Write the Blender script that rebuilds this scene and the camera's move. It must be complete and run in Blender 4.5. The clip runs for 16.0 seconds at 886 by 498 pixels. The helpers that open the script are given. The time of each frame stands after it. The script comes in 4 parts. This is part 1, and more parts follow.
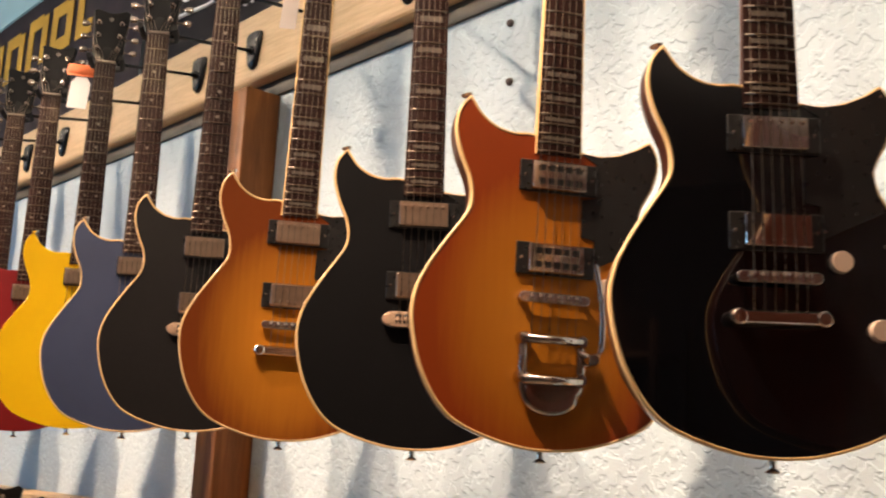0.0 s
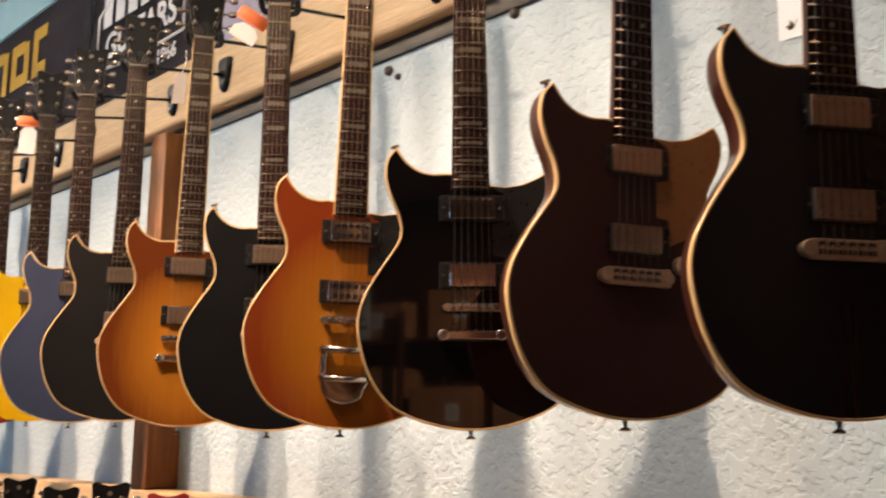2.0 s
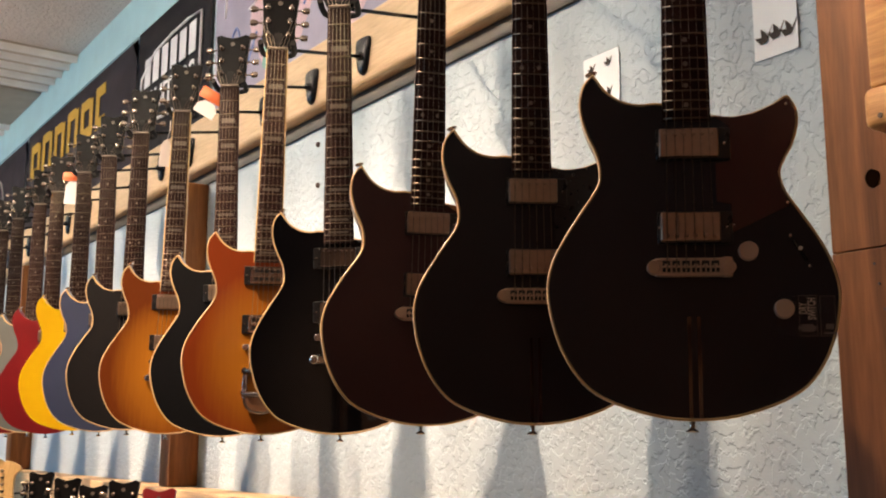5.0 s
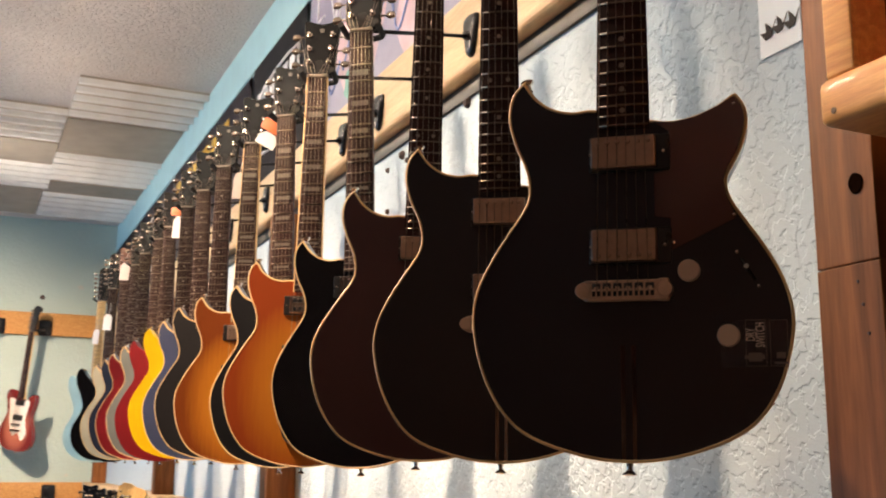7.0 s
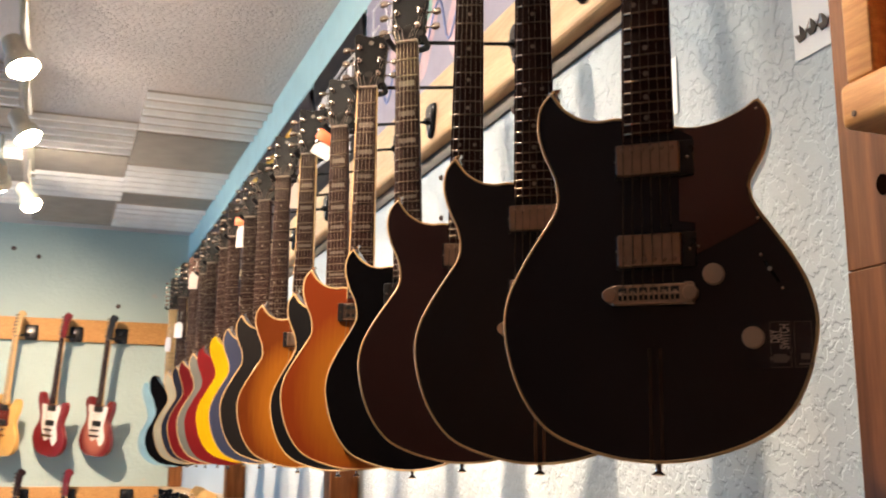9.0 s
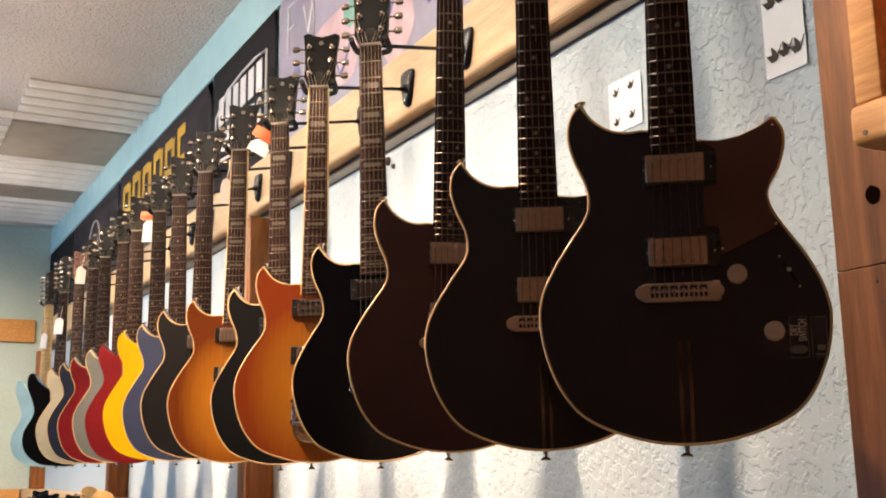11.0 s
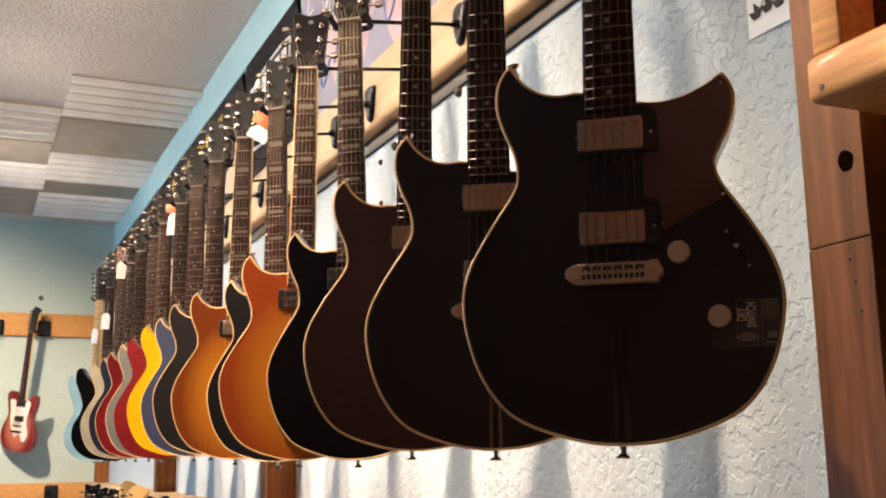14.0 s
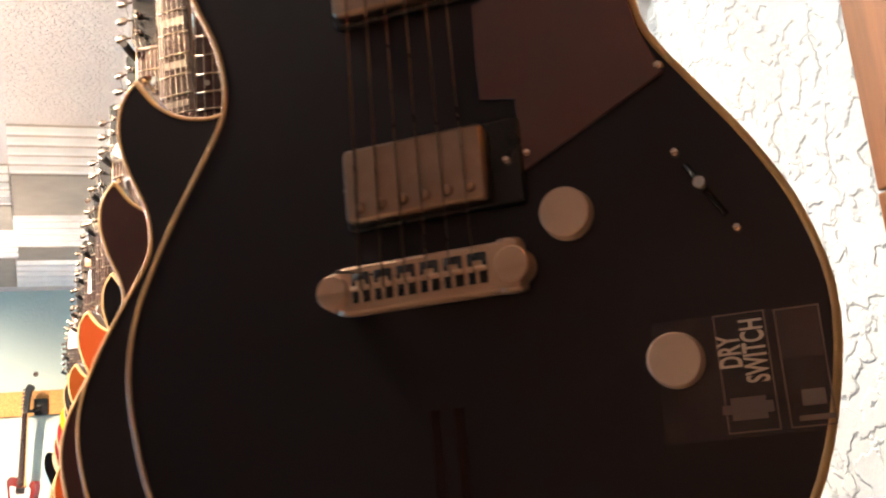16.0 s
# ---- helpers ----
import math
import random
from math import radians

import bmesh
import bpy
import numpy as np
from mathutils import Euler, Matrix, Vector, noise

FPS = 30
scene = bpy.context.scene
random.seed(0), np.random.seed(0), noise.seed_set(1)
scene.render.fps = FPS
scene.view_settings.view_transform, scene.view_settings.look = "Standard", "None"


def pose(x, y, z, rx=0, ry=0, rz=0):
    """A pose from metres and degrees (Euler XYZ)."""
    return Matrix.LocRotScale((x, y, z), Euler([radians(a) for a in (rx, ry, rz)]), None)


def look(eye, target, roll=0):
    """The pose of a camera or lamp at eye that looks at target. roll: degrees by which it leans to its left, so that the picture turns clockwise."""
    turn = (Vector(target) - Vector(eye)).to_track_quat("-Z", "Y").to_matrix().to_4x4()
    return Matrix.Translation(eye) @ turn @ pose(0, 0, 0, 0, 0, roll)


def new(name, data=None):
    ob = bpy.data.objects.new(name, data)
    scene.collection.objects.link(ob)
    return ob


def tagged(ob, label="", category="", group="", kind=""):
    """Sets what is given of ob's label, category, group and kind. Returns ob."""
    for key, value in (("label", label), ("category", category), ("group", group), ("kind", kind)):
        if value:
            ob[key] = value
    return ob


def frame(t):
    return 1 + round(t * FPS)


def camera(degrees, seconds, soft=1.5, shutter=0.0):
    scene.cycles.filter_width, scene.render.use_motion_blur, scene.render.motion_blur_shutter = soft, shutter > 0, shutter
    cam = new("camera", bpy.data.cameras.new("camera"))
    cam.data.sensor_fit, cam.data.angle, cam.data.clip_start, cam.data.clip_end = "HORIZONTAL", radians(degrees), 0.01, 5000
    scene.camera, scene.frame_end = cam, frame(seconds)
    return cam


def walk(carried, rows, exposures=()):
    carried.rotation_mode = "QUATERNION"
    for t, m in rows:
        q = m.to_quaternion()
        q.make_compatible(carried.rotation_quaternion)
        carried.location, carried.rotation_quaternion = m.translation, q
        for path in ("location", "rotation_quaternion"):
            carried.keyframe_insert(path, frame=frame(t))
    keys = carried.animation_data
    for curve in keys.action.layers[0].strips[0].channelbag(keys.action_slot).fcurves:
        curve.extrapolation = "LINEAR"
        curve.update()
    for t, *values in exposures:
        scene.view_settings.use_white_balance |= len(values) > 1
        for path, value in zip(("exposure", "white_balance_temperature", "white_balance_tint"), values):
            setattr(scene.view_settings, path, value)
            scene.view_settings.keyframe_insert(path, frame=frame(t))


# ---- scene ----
cam = camera(45.63, 16.0, soft=2.0, shutter=0.4)
# seconds, place in metres, yaw, pitch, roll in degrees
ROWS = [
    (0.0, -0.0123, 0.1694, 1.4713, -41.969, 11.394, -2.686),
    (0.5, -0.0209, 0.0576, 1.4770, -43.593, 10.713, -3.298),
    (1.0, 0.0008, -0.1514, 1.4865, -40.822, 10.193, -3.213),
    (1.5, -0.0390, -0.2951, 1.4853, -38.743, 9.505, -2.083),
    (2.0, -0.1342, -0.3771, 1.4801, -41.940, 10.022, -0.725),
    (2.5, -0.1459, -0.4662, 1.4951, -43.697, 10.710, 0.252),
    (3.0, -0.0706, -0.6093, 1.4986, -40.057, 9.809, -0.073),
    (3.5, -0.0151, -0.7444, 1.4951, -35.130, 9.204, -2.142),
    (4.0, -0.0686, -0.8284, 1.4834, -36.696, 9.833, -0.414),
    (6.5, 0.1628, -1.0378, 1.4949, -27.586, 10.788, 0.260),
    (7.0, 0.2673, -1.0327, 1.5013, -24.344, 11.372, -0.441),
    (7.5, 0.3780, -1.0711, 1.4946, -19.636, 11.817, -2.036),
    (8.0, 0.4167, -1.0830, 1.4963, -17.076, 11.581, -2.212),
    (8.5, 0.4013, -1.1010, 1.4929, -17.184, 11.820, -1.575),
    (9.0, 0.2930, -1.0820, 1.4994, -20.375, 11.538, -0.208),
    (9.5, 0.1273, -1.0649, 1.4926, -25.804, 11.674, 0.956),
    (12.0, 0.0561, -1.0443, 1.4905, -29.429, 10.577, 0.525),
    (12.5, 0.0660, -1.0333, 1.4880, -29.839, 9.753, -0.335),
    (13.0, 0.0681, -1.0249, 1.4835, -30.793, 10.866, 0.319),
    (13.5, 0.1270, -1.0453, 1.4831, -29.289, 10.968, 0.389),
    (14.0, 0.2807, -1.0301, 1.4955, -24.144, 11.009, 0.762),
    (14.5, 0.3731, -0.8837, 1.5049, -24.252, 12.075, 2.515),
    (15.0, 0.4877, -0.7466, 1.5271, -23.944, 11.931, 3.717),
    (15.5, 0.6121, -0.6408, 1.5670, -21.306, 12.736, 4.962),
    (16.0, 0.7121, -0.5612, 1.5826, -20.530, 13.074, 5.757),
]
EXPOSURE = [(0.0, -0.38), (1.0, -0.40), (3.0, -0.37), (4.0, -0.33), (6.5, 0.05), (8.5, 0.16), (12.0, 0.10), (14.0, 0.13), (15.0, 0.58), (15.5, 0.9), (16.0, 1.3)]
walk(cam, [(t, pose(x, y, z, 90 + pitch, roll, yaw)) for t, x, y, z, yaw, pitch, roll in ROWS], EXPOSURE)

# ---------------------------------------------------------------- light
world = bpy.data.worlds.new("world")
scene.world = world
world.use_nodes = True
world.node_tree.nodes["Background"].inputs[0].default_value = (0.55, 0.75, 1.0, 1)
world.node_tree.nodes["Background"].inputs[1].default_value = 0.35

WARM = (1.0, 0.685, 0.465)
# y on the track, watts, cone, aim
LAMPS = ((-2.2, 1050.0, 44, 1.0, (-2.75, -3.9, 1.95)), (0.42, 190.0, 40, 1.0, (1.03, -0.60, 2.08)), (1.02, 200.0, 88, 1.0, (1.12, 0.62, 0.85)), (1.47, 60.0, 86, 1.0, (1.12, 0.85, 0.8)), (2.03, 245.0, 88, 1.0, (1.12, 1.2, 0.55)), (2.84, 320.0, 88, 1.0, (1.12, 2.0, 0.5)),
         (3.72, 160.0, 96, 1.0, (1.12, 3.2, 1.0)), (5.05, 160.0, 96, 1.0, (1.12, 4.3, 1.0)))
TRACK_X, CEILING, WALL, FAR = 0.10, 3.185, 1.21, 6.9


def spot(y, target, power, size, soft, x=TRACK_X, z=2.80):
    data = bpy.data.lights.new("track_spot", "SPOT")
    data.energy, data.color, data.spot_size, data.spot_blend, data.shadow_soft_size = power, WARM, radians(size), soft, 0.020
    ob = new("track_spot", data)
    ob.matrix_world = look((x, y, z), target)
    return ob


for ly, watts, cone, soft, aim in LAMPS:
    spot(ly, aim, watts, cone, soft)
spot(4.62, (0.1, 6.9, 1.1), 370, 95, 1.0, x=-0.03)

# daylight of an unseen window, added to cool the shade on the long wall
day = bpy.data.lights.new("unseen_window_daylight", "AREA")
day.shape, day.size, day.size_y, day.energy, day.color = "RECTANGLE", 2.6, 1.9, 92, (0.32, 0.64, 1.0)
new("unseen_window_daylight", day).matrix_world = look((-3.92, 5.3, 1.75), (0.0, 3.6, 1.75))


# ---------------------------------------------------------------- materials
def nodes_of(name):
    m = bpy.data.materials.new(name)
    m.use_nodes = True
    nt = m.node_tree
    return m, nt, nt.nodes["Principled BSDF"]


def link(nt, a, b):
    nt.links.new(a, b)


def add(nt, kind, **props):
    n = nt.nodes.new(kind)
    for k, v in props.items():
        n.inputs[k].default_value = v
    return n


def coords(nt, scale=(1, 1, 1)):
    tc = nt.nodes.new("ShaderNodeTexCoord")
    mp = nt.nodes.new("ShaderNodeMapping")
    mp.inputs["Scale"].default_value = scale
    link(nt, tc.outputs["Object"], mp.inputs["Vector"])
    return mp.outputs["Vector"]


def ramp(nt, fac, stops):
    r = nt.nodes.new("ShaderNodeValToRGB")
    while len(r.color_ramp.elements) < len(stops):
        r.color_ramp.elements.new(0.5)
    for e, (pos, c) in zip(r.color_ramp.elements, stops):
        e.position, e.color = pos, (*c, 1)
    link(nt, fac, r.inputs["Fac"])
    return r.outputs["Color"]


def bump(nt, bsdf, height, strength=0.2, distance=0.001):
    b = add(nt, "ShaderNodeBump", Strength=strength, Distance=distance)
    link(nt, height, b.inputs["Height"])
    link(nt, b.outputs["Normal"], bsdf.inputs["Normal"])
    return b


def surface(name, colour, rough=0.5, metal=0.0, vary=0.12, scale=8.0, fine=120.0, bumps=0.05, coat=0.0, rough_vary=0.1):
    """A plain finish with wear at two scales."""
    m, nt, b = nodes_of(name)
    v = coords(nt)
    big = add(nt, "ShaderNodeTexNoise", Scale=scale, Detail=4.0)
    small = add(nt, "ShaderNodeTexNoise", Scale=fine, Detail=3.0)
    link(nt, v, big.inputs["Vector"])
    link(nt, v, small.inputs["Vector"])
    lo = tuple(c * (1 - vary) for c in colour)
    hi = tuple(min(1, c * (1 + vary)) for c in colour)
    link(nt, ramp(nt, big.outputs["Fac"], [(0.3, lo), (0.7, hi)]), b.inputs["Base Color"])
    mr = add(nt, "ShaderNodeMapRange")
    mr.inputs["To Min"].default_value, mr.inputs["To Max"].default_value = max(0.02, rough - rough_vary), min(1, rough + rough_vary)
    link(nt, small.outputs["Fac"], mr.inputs["Value"])
    link(nt, mr.outputs["Result"], b.inputs["Roughness"])
    b.inputs["Metallic"].default_value = metal
    b.inputs["Coat Weight"].default_value = coat
    b.inputs["Coat Roughness"].default_value = 0.06
    if bumps:
        bump(nt, b, small.outputs["Fac"], bumps, 0.0006)
    return m


def stucco(name, colour, size=72.0, strength=0.6, height=0.0022):
    """Skip-trowelled plaster: flat islands with torn edges."""
    m, nt, b = nodes_of(name)
    v = coords(nt)
    warp = add(nt, "ShaderNodeTexNoise", Scale=size * 0.8, Detail=3.0)
    link(nt, v, warp.inputs["Vector"])
    mix = add(nt, "ShaderNodeVectorMath")
    mix.operation = "MULTIPLY_ADD"
    mix.inputs[1].default_value = (0.02, 0.02, 0.02)
    link(nt, warp.outputs["Color"], mix.inputs[0])
    link(nt, v, mix.inputs[2])
    cells = add(nt, "ShaderNodeTexNoise", Scale=size, Detail=2.4, Roughness=0.47)
    link(nt, mix.outputs["Vector"], cells.inputs["Vector"])
    island = ramp(nt, cells.outputs["Fac"], [(0.445, (0, 0, 0)), (0.515, (1, 1, 1))])
    grain = add(nt, "ShaderNodeTexNoise", Scale=260.0, Detail=4.0)
    link(nt, v, grain.inputs["Vector"])
    sum_ = add(nt, "ShaderNodeMath")
    sum_.operation = "MULTIPLY_ADD"
    sum_.inputs[1].default_value = 0.25
    link(nt, grain.outputs["Fac"], sum_.inputs[0])
    link(nt, island, sum_.inputs[2])
    bump(nt, b, sum_.outputs["Value"], strength, height)
    blot = add(nt, "ShaderNodeTexNoise", Scale=2.3, Detail=5.0)
    link(nt, v, blot.inputs["Vector"])
    lo = tuple(c * 0.93 for c in colour)
    base = ramp(nt, blot.outputs["Fac"], [(0.3, lo), (0.65, colour)])
    rub = add(nt, "ShaderNodeTexNoise", Scale=9.0, Detail=4.0)
    link(nt, v, rub.inputs["Vector"])
    spots = ramp(nt, rub.outputs["Fac"], [(0.70, (0, 0, 0)), (0.76, (0.35, 0.35, 0.35))])
    mixc = nt.nodes.new("ShaderNodeMix")
    mixc.data_type = "RGBA"
    link(nt, spots, mixc.inputs["Factor"])
    link(nt, base, mixc.inputs[6])
    mixc.inputs[7].default_value = (0.62, 0.46, 0.40, 1)
    link(nt, mixc.outputs[2], b.inputs["Base Color"])
    b.inputs["Roughness"].default_value = 0.72
    return m


def wood(name, dark, light, grain=(1, 14, 14), scale=6.0, rough=0.5, knots=True, coat=0.0):
    """Sawn or planed wood, its grain along the axis with the smallest scale."""
    m, nt, b = nodes_of(name)
    v = coords(nt, grain)
    n1 = add(nt, "ShaderNodeTexNoise", Scale=scale, Detail=6.0, Distortion=0.6)
    link(nt, v, n1.inputs["Vector"])
    n2 = add(nt, "ShaderNodeTexNoise", Scale=scale * 7, Detail=3.0)
    link(nt, v, n2.inputs["Vector"])
    mid = tuple((a + c) / 2 for a, c in zip(dark, light))
    col = ramp(nt, n1.outputs["Fac"], [(0.25, dark), (0.5, mid), (0.72, light)])
    mixc = nt.nodes.new("ShaderNodeMix")
    mixc.data_type, mixc.blend_type = "RGBA", "MULTIPLY"
    mixc.inputs["Factor"].default_value = 0.45
    link(nt, col, mixc.inputs[6])
    link(nt, ramp(nt, n2.outputs["Fac"], [(0.3, (0.6, 0.55, 0.5)), (0.65, (1, 1, 1))]), mixc.inputs[7])
    link(nt, mixc.outputs[2], b.inputs["Base Color"])
    b.inputs["Roughness"].default_value = rough
    b.inputs["Coat Weight"].default_value = coat
    bump(nt, b, n2.outputs["Fac"], 0.15, 0.0008)
    return m


def burst(name, middle, edge, rough, coat):
    """Sunburst lacquer over maple: clear amber in the middle, browner towards the rim."""
    m, nt, b = nodes_of(name)
    v = coords(nt, (1 / 0.155, 0.0, 1 / 0.20))
    off = add(nt, "ShaderNodeVectorMath")
    off.inputs[1].default_value = (0, 0, -0.80)
    link(nt, v, off.inputs[0])
    ln = nt.nodes.new("ShaderNodeVectorMath")
    ln.operation = "LENGTH"
    link(nt, off.outputs["Vector"], ln.inputs[0])
    g = add(nt, "ShaderNodeTexNoise", Scale=7.0, Detail=5.0)
    link(nt, coords(nt, (22, 1, 1.4)), g.inputs["Vector"])
    ad = add(nt, "ShaderNodeMath")
    ad.operation = "MULTIPLY_ADD"
    ad.inputs[1].default_value = 0.18
    link(nt, g.outputs["Fac"], ad.inputs[0])
    link(nt, ln.outputs["Value"], ad.inputs[2])
    half = tuple((a * 0.6 + c * 0.4) for a, c in zip(middle, edge))
    link(nt, ramp(nt, ad.outputs["Value"], [(0.32, middle), (0.70, half), (0.97, edge)]), b.inputs["Base Color"])
    b.inputs["Roughness"].default_value = rough
    b.inputs["Coat Weight"].default_value = coat
    b.inputs["Coat Roughness"].default_value = 0.05
    return m


def glow(name, colour, strength):
    m, nt, b = nodes_of(name)
    b.inputs["Base Color"].default_value = (*colour, 1)
    b.inputs["Emission Color"].default_value = (*colour, 1)
    b.inputs["Emission Strength"].default_value = strength
    return m


def film(name):
    """Clear protective film."""
    m, nt, b = nodes_of(name)
    b.inputs["Base Color"].default_value = (0.30, 0.22, 0.22, 1)
    b.inputs["Roughness"].default_value = 0.22
    b.inputs["Alpha"].default_value = 0.09
    return m


M_WALL = stucco("blue_stucco", (0.462, 0.582, 0.668), 60.0, 1.0, 0.0016)
M_FARWALL = stucco("teal_stucco", (0.42, 0.56, 0.56), 40.0, 0.4)
M_CEIL = stucco("brushed_ceiling_plaster", (0.78, 0.71, 0.69), 62.0, 1.0, 0.006)
M_STRIP = surface("blue_paint", (0.42, 0.66, 0.72), 0.6, vary=0.05, bumps=0.1)
M_FOAM = surface("white_acoustic_foam", (0.86, 0.86, 0.87), 0.95, vary=0.08, fine=300, bumps=0.3)
# foam between the ribs, coloured darker to paint in the shade of the valleys
M_FOAMB = surface("shaded_foam_backing", (0.56, 0.50, 0.45), 0.95, vary=0.08, fine=300, bumps=0.3)
M_TILE = surface("taupe_ceiling_tile", (0.40, 0.35, 0.30), 0.9, vary=0.08, fine=200, bumps=0.3)
M_FLOOR = surface("brown_carpet", (0.20, 0.15, 0.115), 0.95, vary=0.25, scale=20, fine=400, bumps=0.6)
M_PLAIN = surface("brown_wall_boards", (0.17, 0.13, 0.11), 0.8)
M_PINE = wood("pine_rail", (0.58, 0.385, 0.20), (0.72, 0.51, 0.29), (9, 0.6, 9), 4.0)
# near-black olive: the shade under the rail is put into this colour
M_BATTEN = wood("shade_toned_batten", (0.022, 0.018, 0.010), (0.045, 0.036, 0.020), (14, 1.0, 14))
M_POST = wood("stained_post", (0.125, 0.043, 0.012), (0.35, 0.138, 0.043), (9, 9, 0.7), 4.0)
M_SHELF = wood("honey_pine", (0.46, 0.21, 0.065), (0.72, 0.42, 0.15), (14, 1.0, 14), rough=0.55, coat=0.05)
M_PANEL = wood("dark_panel", (0.05, 0.022, 0.012), (0.10, 0.05, 0.028), (12, 12, 1))
M_BLACK = surface("satin_black_lacquer", (0.0150, 0.0122, 0.0175), 0.34, vary=0.2, bumps=0.02)
M_BLACK2 = surface("satin_black_top", (0.0115, 0.0094, 0.0125), 0.36, vary=0.2, bumps=0.02)
M_BLACK3 = surface("deep_black_satin", (0.0042, 0.0042, 0.0052), 0.5, vary=0.2, bumps=0.02)
M_GLOSS = surface("gloss_black_lacquer", (0.003, 0.003, 0.004), 0.04, coat=0.3, bumps=0.0, rough_vary=0.01)
M_GLOSS.node_tree.nodes["Principled BSDF"].inputs["Coat Roughness"].default_value = 0.015
M_BROWN = surface("oxblood_brown_satin", (0.046, 0.015, 0.014), 0.42, vary=0.2, bumps=0.02)
M_CHAR = surface("charcoal_satin", (0.0072, 0.0058, 0.0062), 0.55, bumps=0.02)
M_BLUE = surface("steel_blue_lacquer", (0.036, 0.048, 0.098), 0.48, bumps=0.02, coat=0.1)
M_YELLOW = surface("yellow_lacquer", (0.98, 0.57, 0.006), 0.35, vary=0.05, bumps=0.0, coat=0.2)
M_RED = surface("red_lacquer", (0.18, 0.005, 0.008), 0.38, bumps=0.0, coat=0.25)
M_GREY = surface("grey_green_lacquer", (0.13, 0.145, 0.135), 0.4, bumps=0.0, coat=0.2)
M_NAVY = surface("navy_lacquer", (0.016, 0.021, 0.042), 0.4, bumps=0.0, coat=0.2)
M_SAGE = surface("pale_sage_lacquer", (0.38, 0.37, 0.28), 0.4, bumps=0.0, coat=0.2)
M_SKY = surface("pale_blue_lacquer", (0.50, 0.76, 0.80), 0.25, bumps=0.0, coat=0.6)
M_AMBER = burst("honey_burst", (0.40, 0.148, 0.010), (0.22, 0.036, 0.005), 0.36, 0.3)
M_AMBER2 = burst("faded_honey_burst", (0.46, 0.172, 0.014), (0.16, 0.036, 0.007), 0.40, 0.0)
M_SUNB = burst("three_tone_burst", (0.75, 0.30, 0.02), (0.02, 0.012, 0.01), 0.15, 1.0)
M_REDB = burst("red_burst", (0.55, 0.20, 0.14), (0.16, 0.02, 0.02), 0.15, 1.0)
M_BUTTER = surface("butterscotch_lacquer", (0.72, 0.42, 0.12), 0.25, bumps=0.0, coat=0.6)
M_CREAM = surface("aged_cream_binding", (0.68, 0.45, 0.20), 0.35, vary=0.08, bumps=0.0, coat=0.3)
M_ROSE = wood("rosewood", (0.012, 0.0042, 0.0034), (0.034, 0.0125, 0.0095), (10, 10, 1), 12, 0.5)
M_MAHOG = wood("mahogany_neck", (0.055, 0.016, 0.009), (0.13, 0.042, 0.022), (10, 10, 1), 9, 0.35, coat=0.3)
M_SIDE = wood("cherry_lacquered_mahogany", (0.030, 0.0075, 0.005), (0.070, 0.018, 0.010), (10, 10, 1), 7, 0.28, coat=0.5)
M_MAPLE = wood("maple", (0.58, 0.36, 0.13), (0.78, 0.54, 0.24), (10, 10, 1), 8, 0.35, coat=0.3)
M_NICKEL = surface("brushed_nickel", (0.43, 0.31, 0.23), 0.36, 1.0, vary=0.10, scale=90, bumps=0.0, rough_vary=0.08)
M_CHROME = surface("chrome", (0.58, 0.52, 0.46), 0.16, 1.0, vary=0.05, bumps=0.0, rough_vary=0.05)
M_MIRROR = surface("polished_chrome", (0.60, 0.53, 0.48), 0.06, 1.0, vary=0.03, bumps=0.0, rough_vary=0.03)
M_FRET = surface("fret_wire", (0.17, 0.13, 0.094), 0.4, 1.0, bumps=0.0)
M_STRING = surface("string_steel", (0.21, 0.168, 0.130), 0.3, 1.0, bumps=0.0)
M_KNOB = surface("satin_metal_knob", (0.66, 0.50, 0.38), 0.55, 0.3, vary=0.06, bumps=0.02)
M_PEARL = surface("pearl_inlay", (0.21, 0.17, 0.135), 0.35, bumps=0.0)
M_BLOCK = surface("smoked_pearl_block", (0.105, 0.085, 0.068), 0.4, bumps=0.0)
M_KEY = surface("dull_nickel", (0.34, 0.285, 0.24), 0.24, 1.0, vary=0.08, bumps=0.0, rough_vary=0.05)
M_PLASTIC = surface("black_plastic", (0.012, 0.012, 0.012), 0.3, bumps=0.0)
M_HEAD = surface("gloss_black_head", (0.0042, 0.0034, 0.0034), 0.42, vary=0.1, bumps=0.0, rough_vary=0.05)
M_GUARD = surface("brown_pickguard", (0.115, 0.052, 0.044), 0.10, vary=0.05, bumps=0.0, coat=0.8)
M_TAN = surface("tan_pickguard", (0.30, 0.130, 0.045), 0.3, vary=0.06, bumps=0.0, coat=0.2)
M_WHITE = surface("white_plastic", (0.78, 0.76, 0.72), 0.3, vary=0.03, bumps=0.0)
M_MAROON = surface("maroon_plastic", (0.16, 0.03, 0.02), 0.25, bumps=0.0)
# black gloss stripes; the red tint paints in a reflection of something not built
M_STRIPE = surface("reflection_tinted_stripe", (0.022, 0.007, 0.006), 0.08, bumps=0.0)
M_PAPER = surface("white_paper", (0.84, 0.92, 0.99), 0.8, vary=0.02, bumps=0.05)
M_INK = surface("dark_print", (0.030, 0.022, 0.018), 0.8, vary=0.3, scale=60)
M_BANNER = surface("black_banner_cloth", (0.028, 0.024, 0.029), 0.85, vary=0.2, fine=500, bumps=0.2)
M_BANNER2 = surface("charcoal_banner_cloth", (0.070, 0.056, 0.068), 0.85, vary=0.2, fine=500, bumps=0.2)
M_POSTER = surface("lilac_poster", (0.30, 0.28, 0.38), 0.5, vary=0.15, scale=5, bumps=0.02)
M_PINK = surface("pink_print", (0.55, 0.38, 0.42), 0.5, vary=0.2, scale=10)
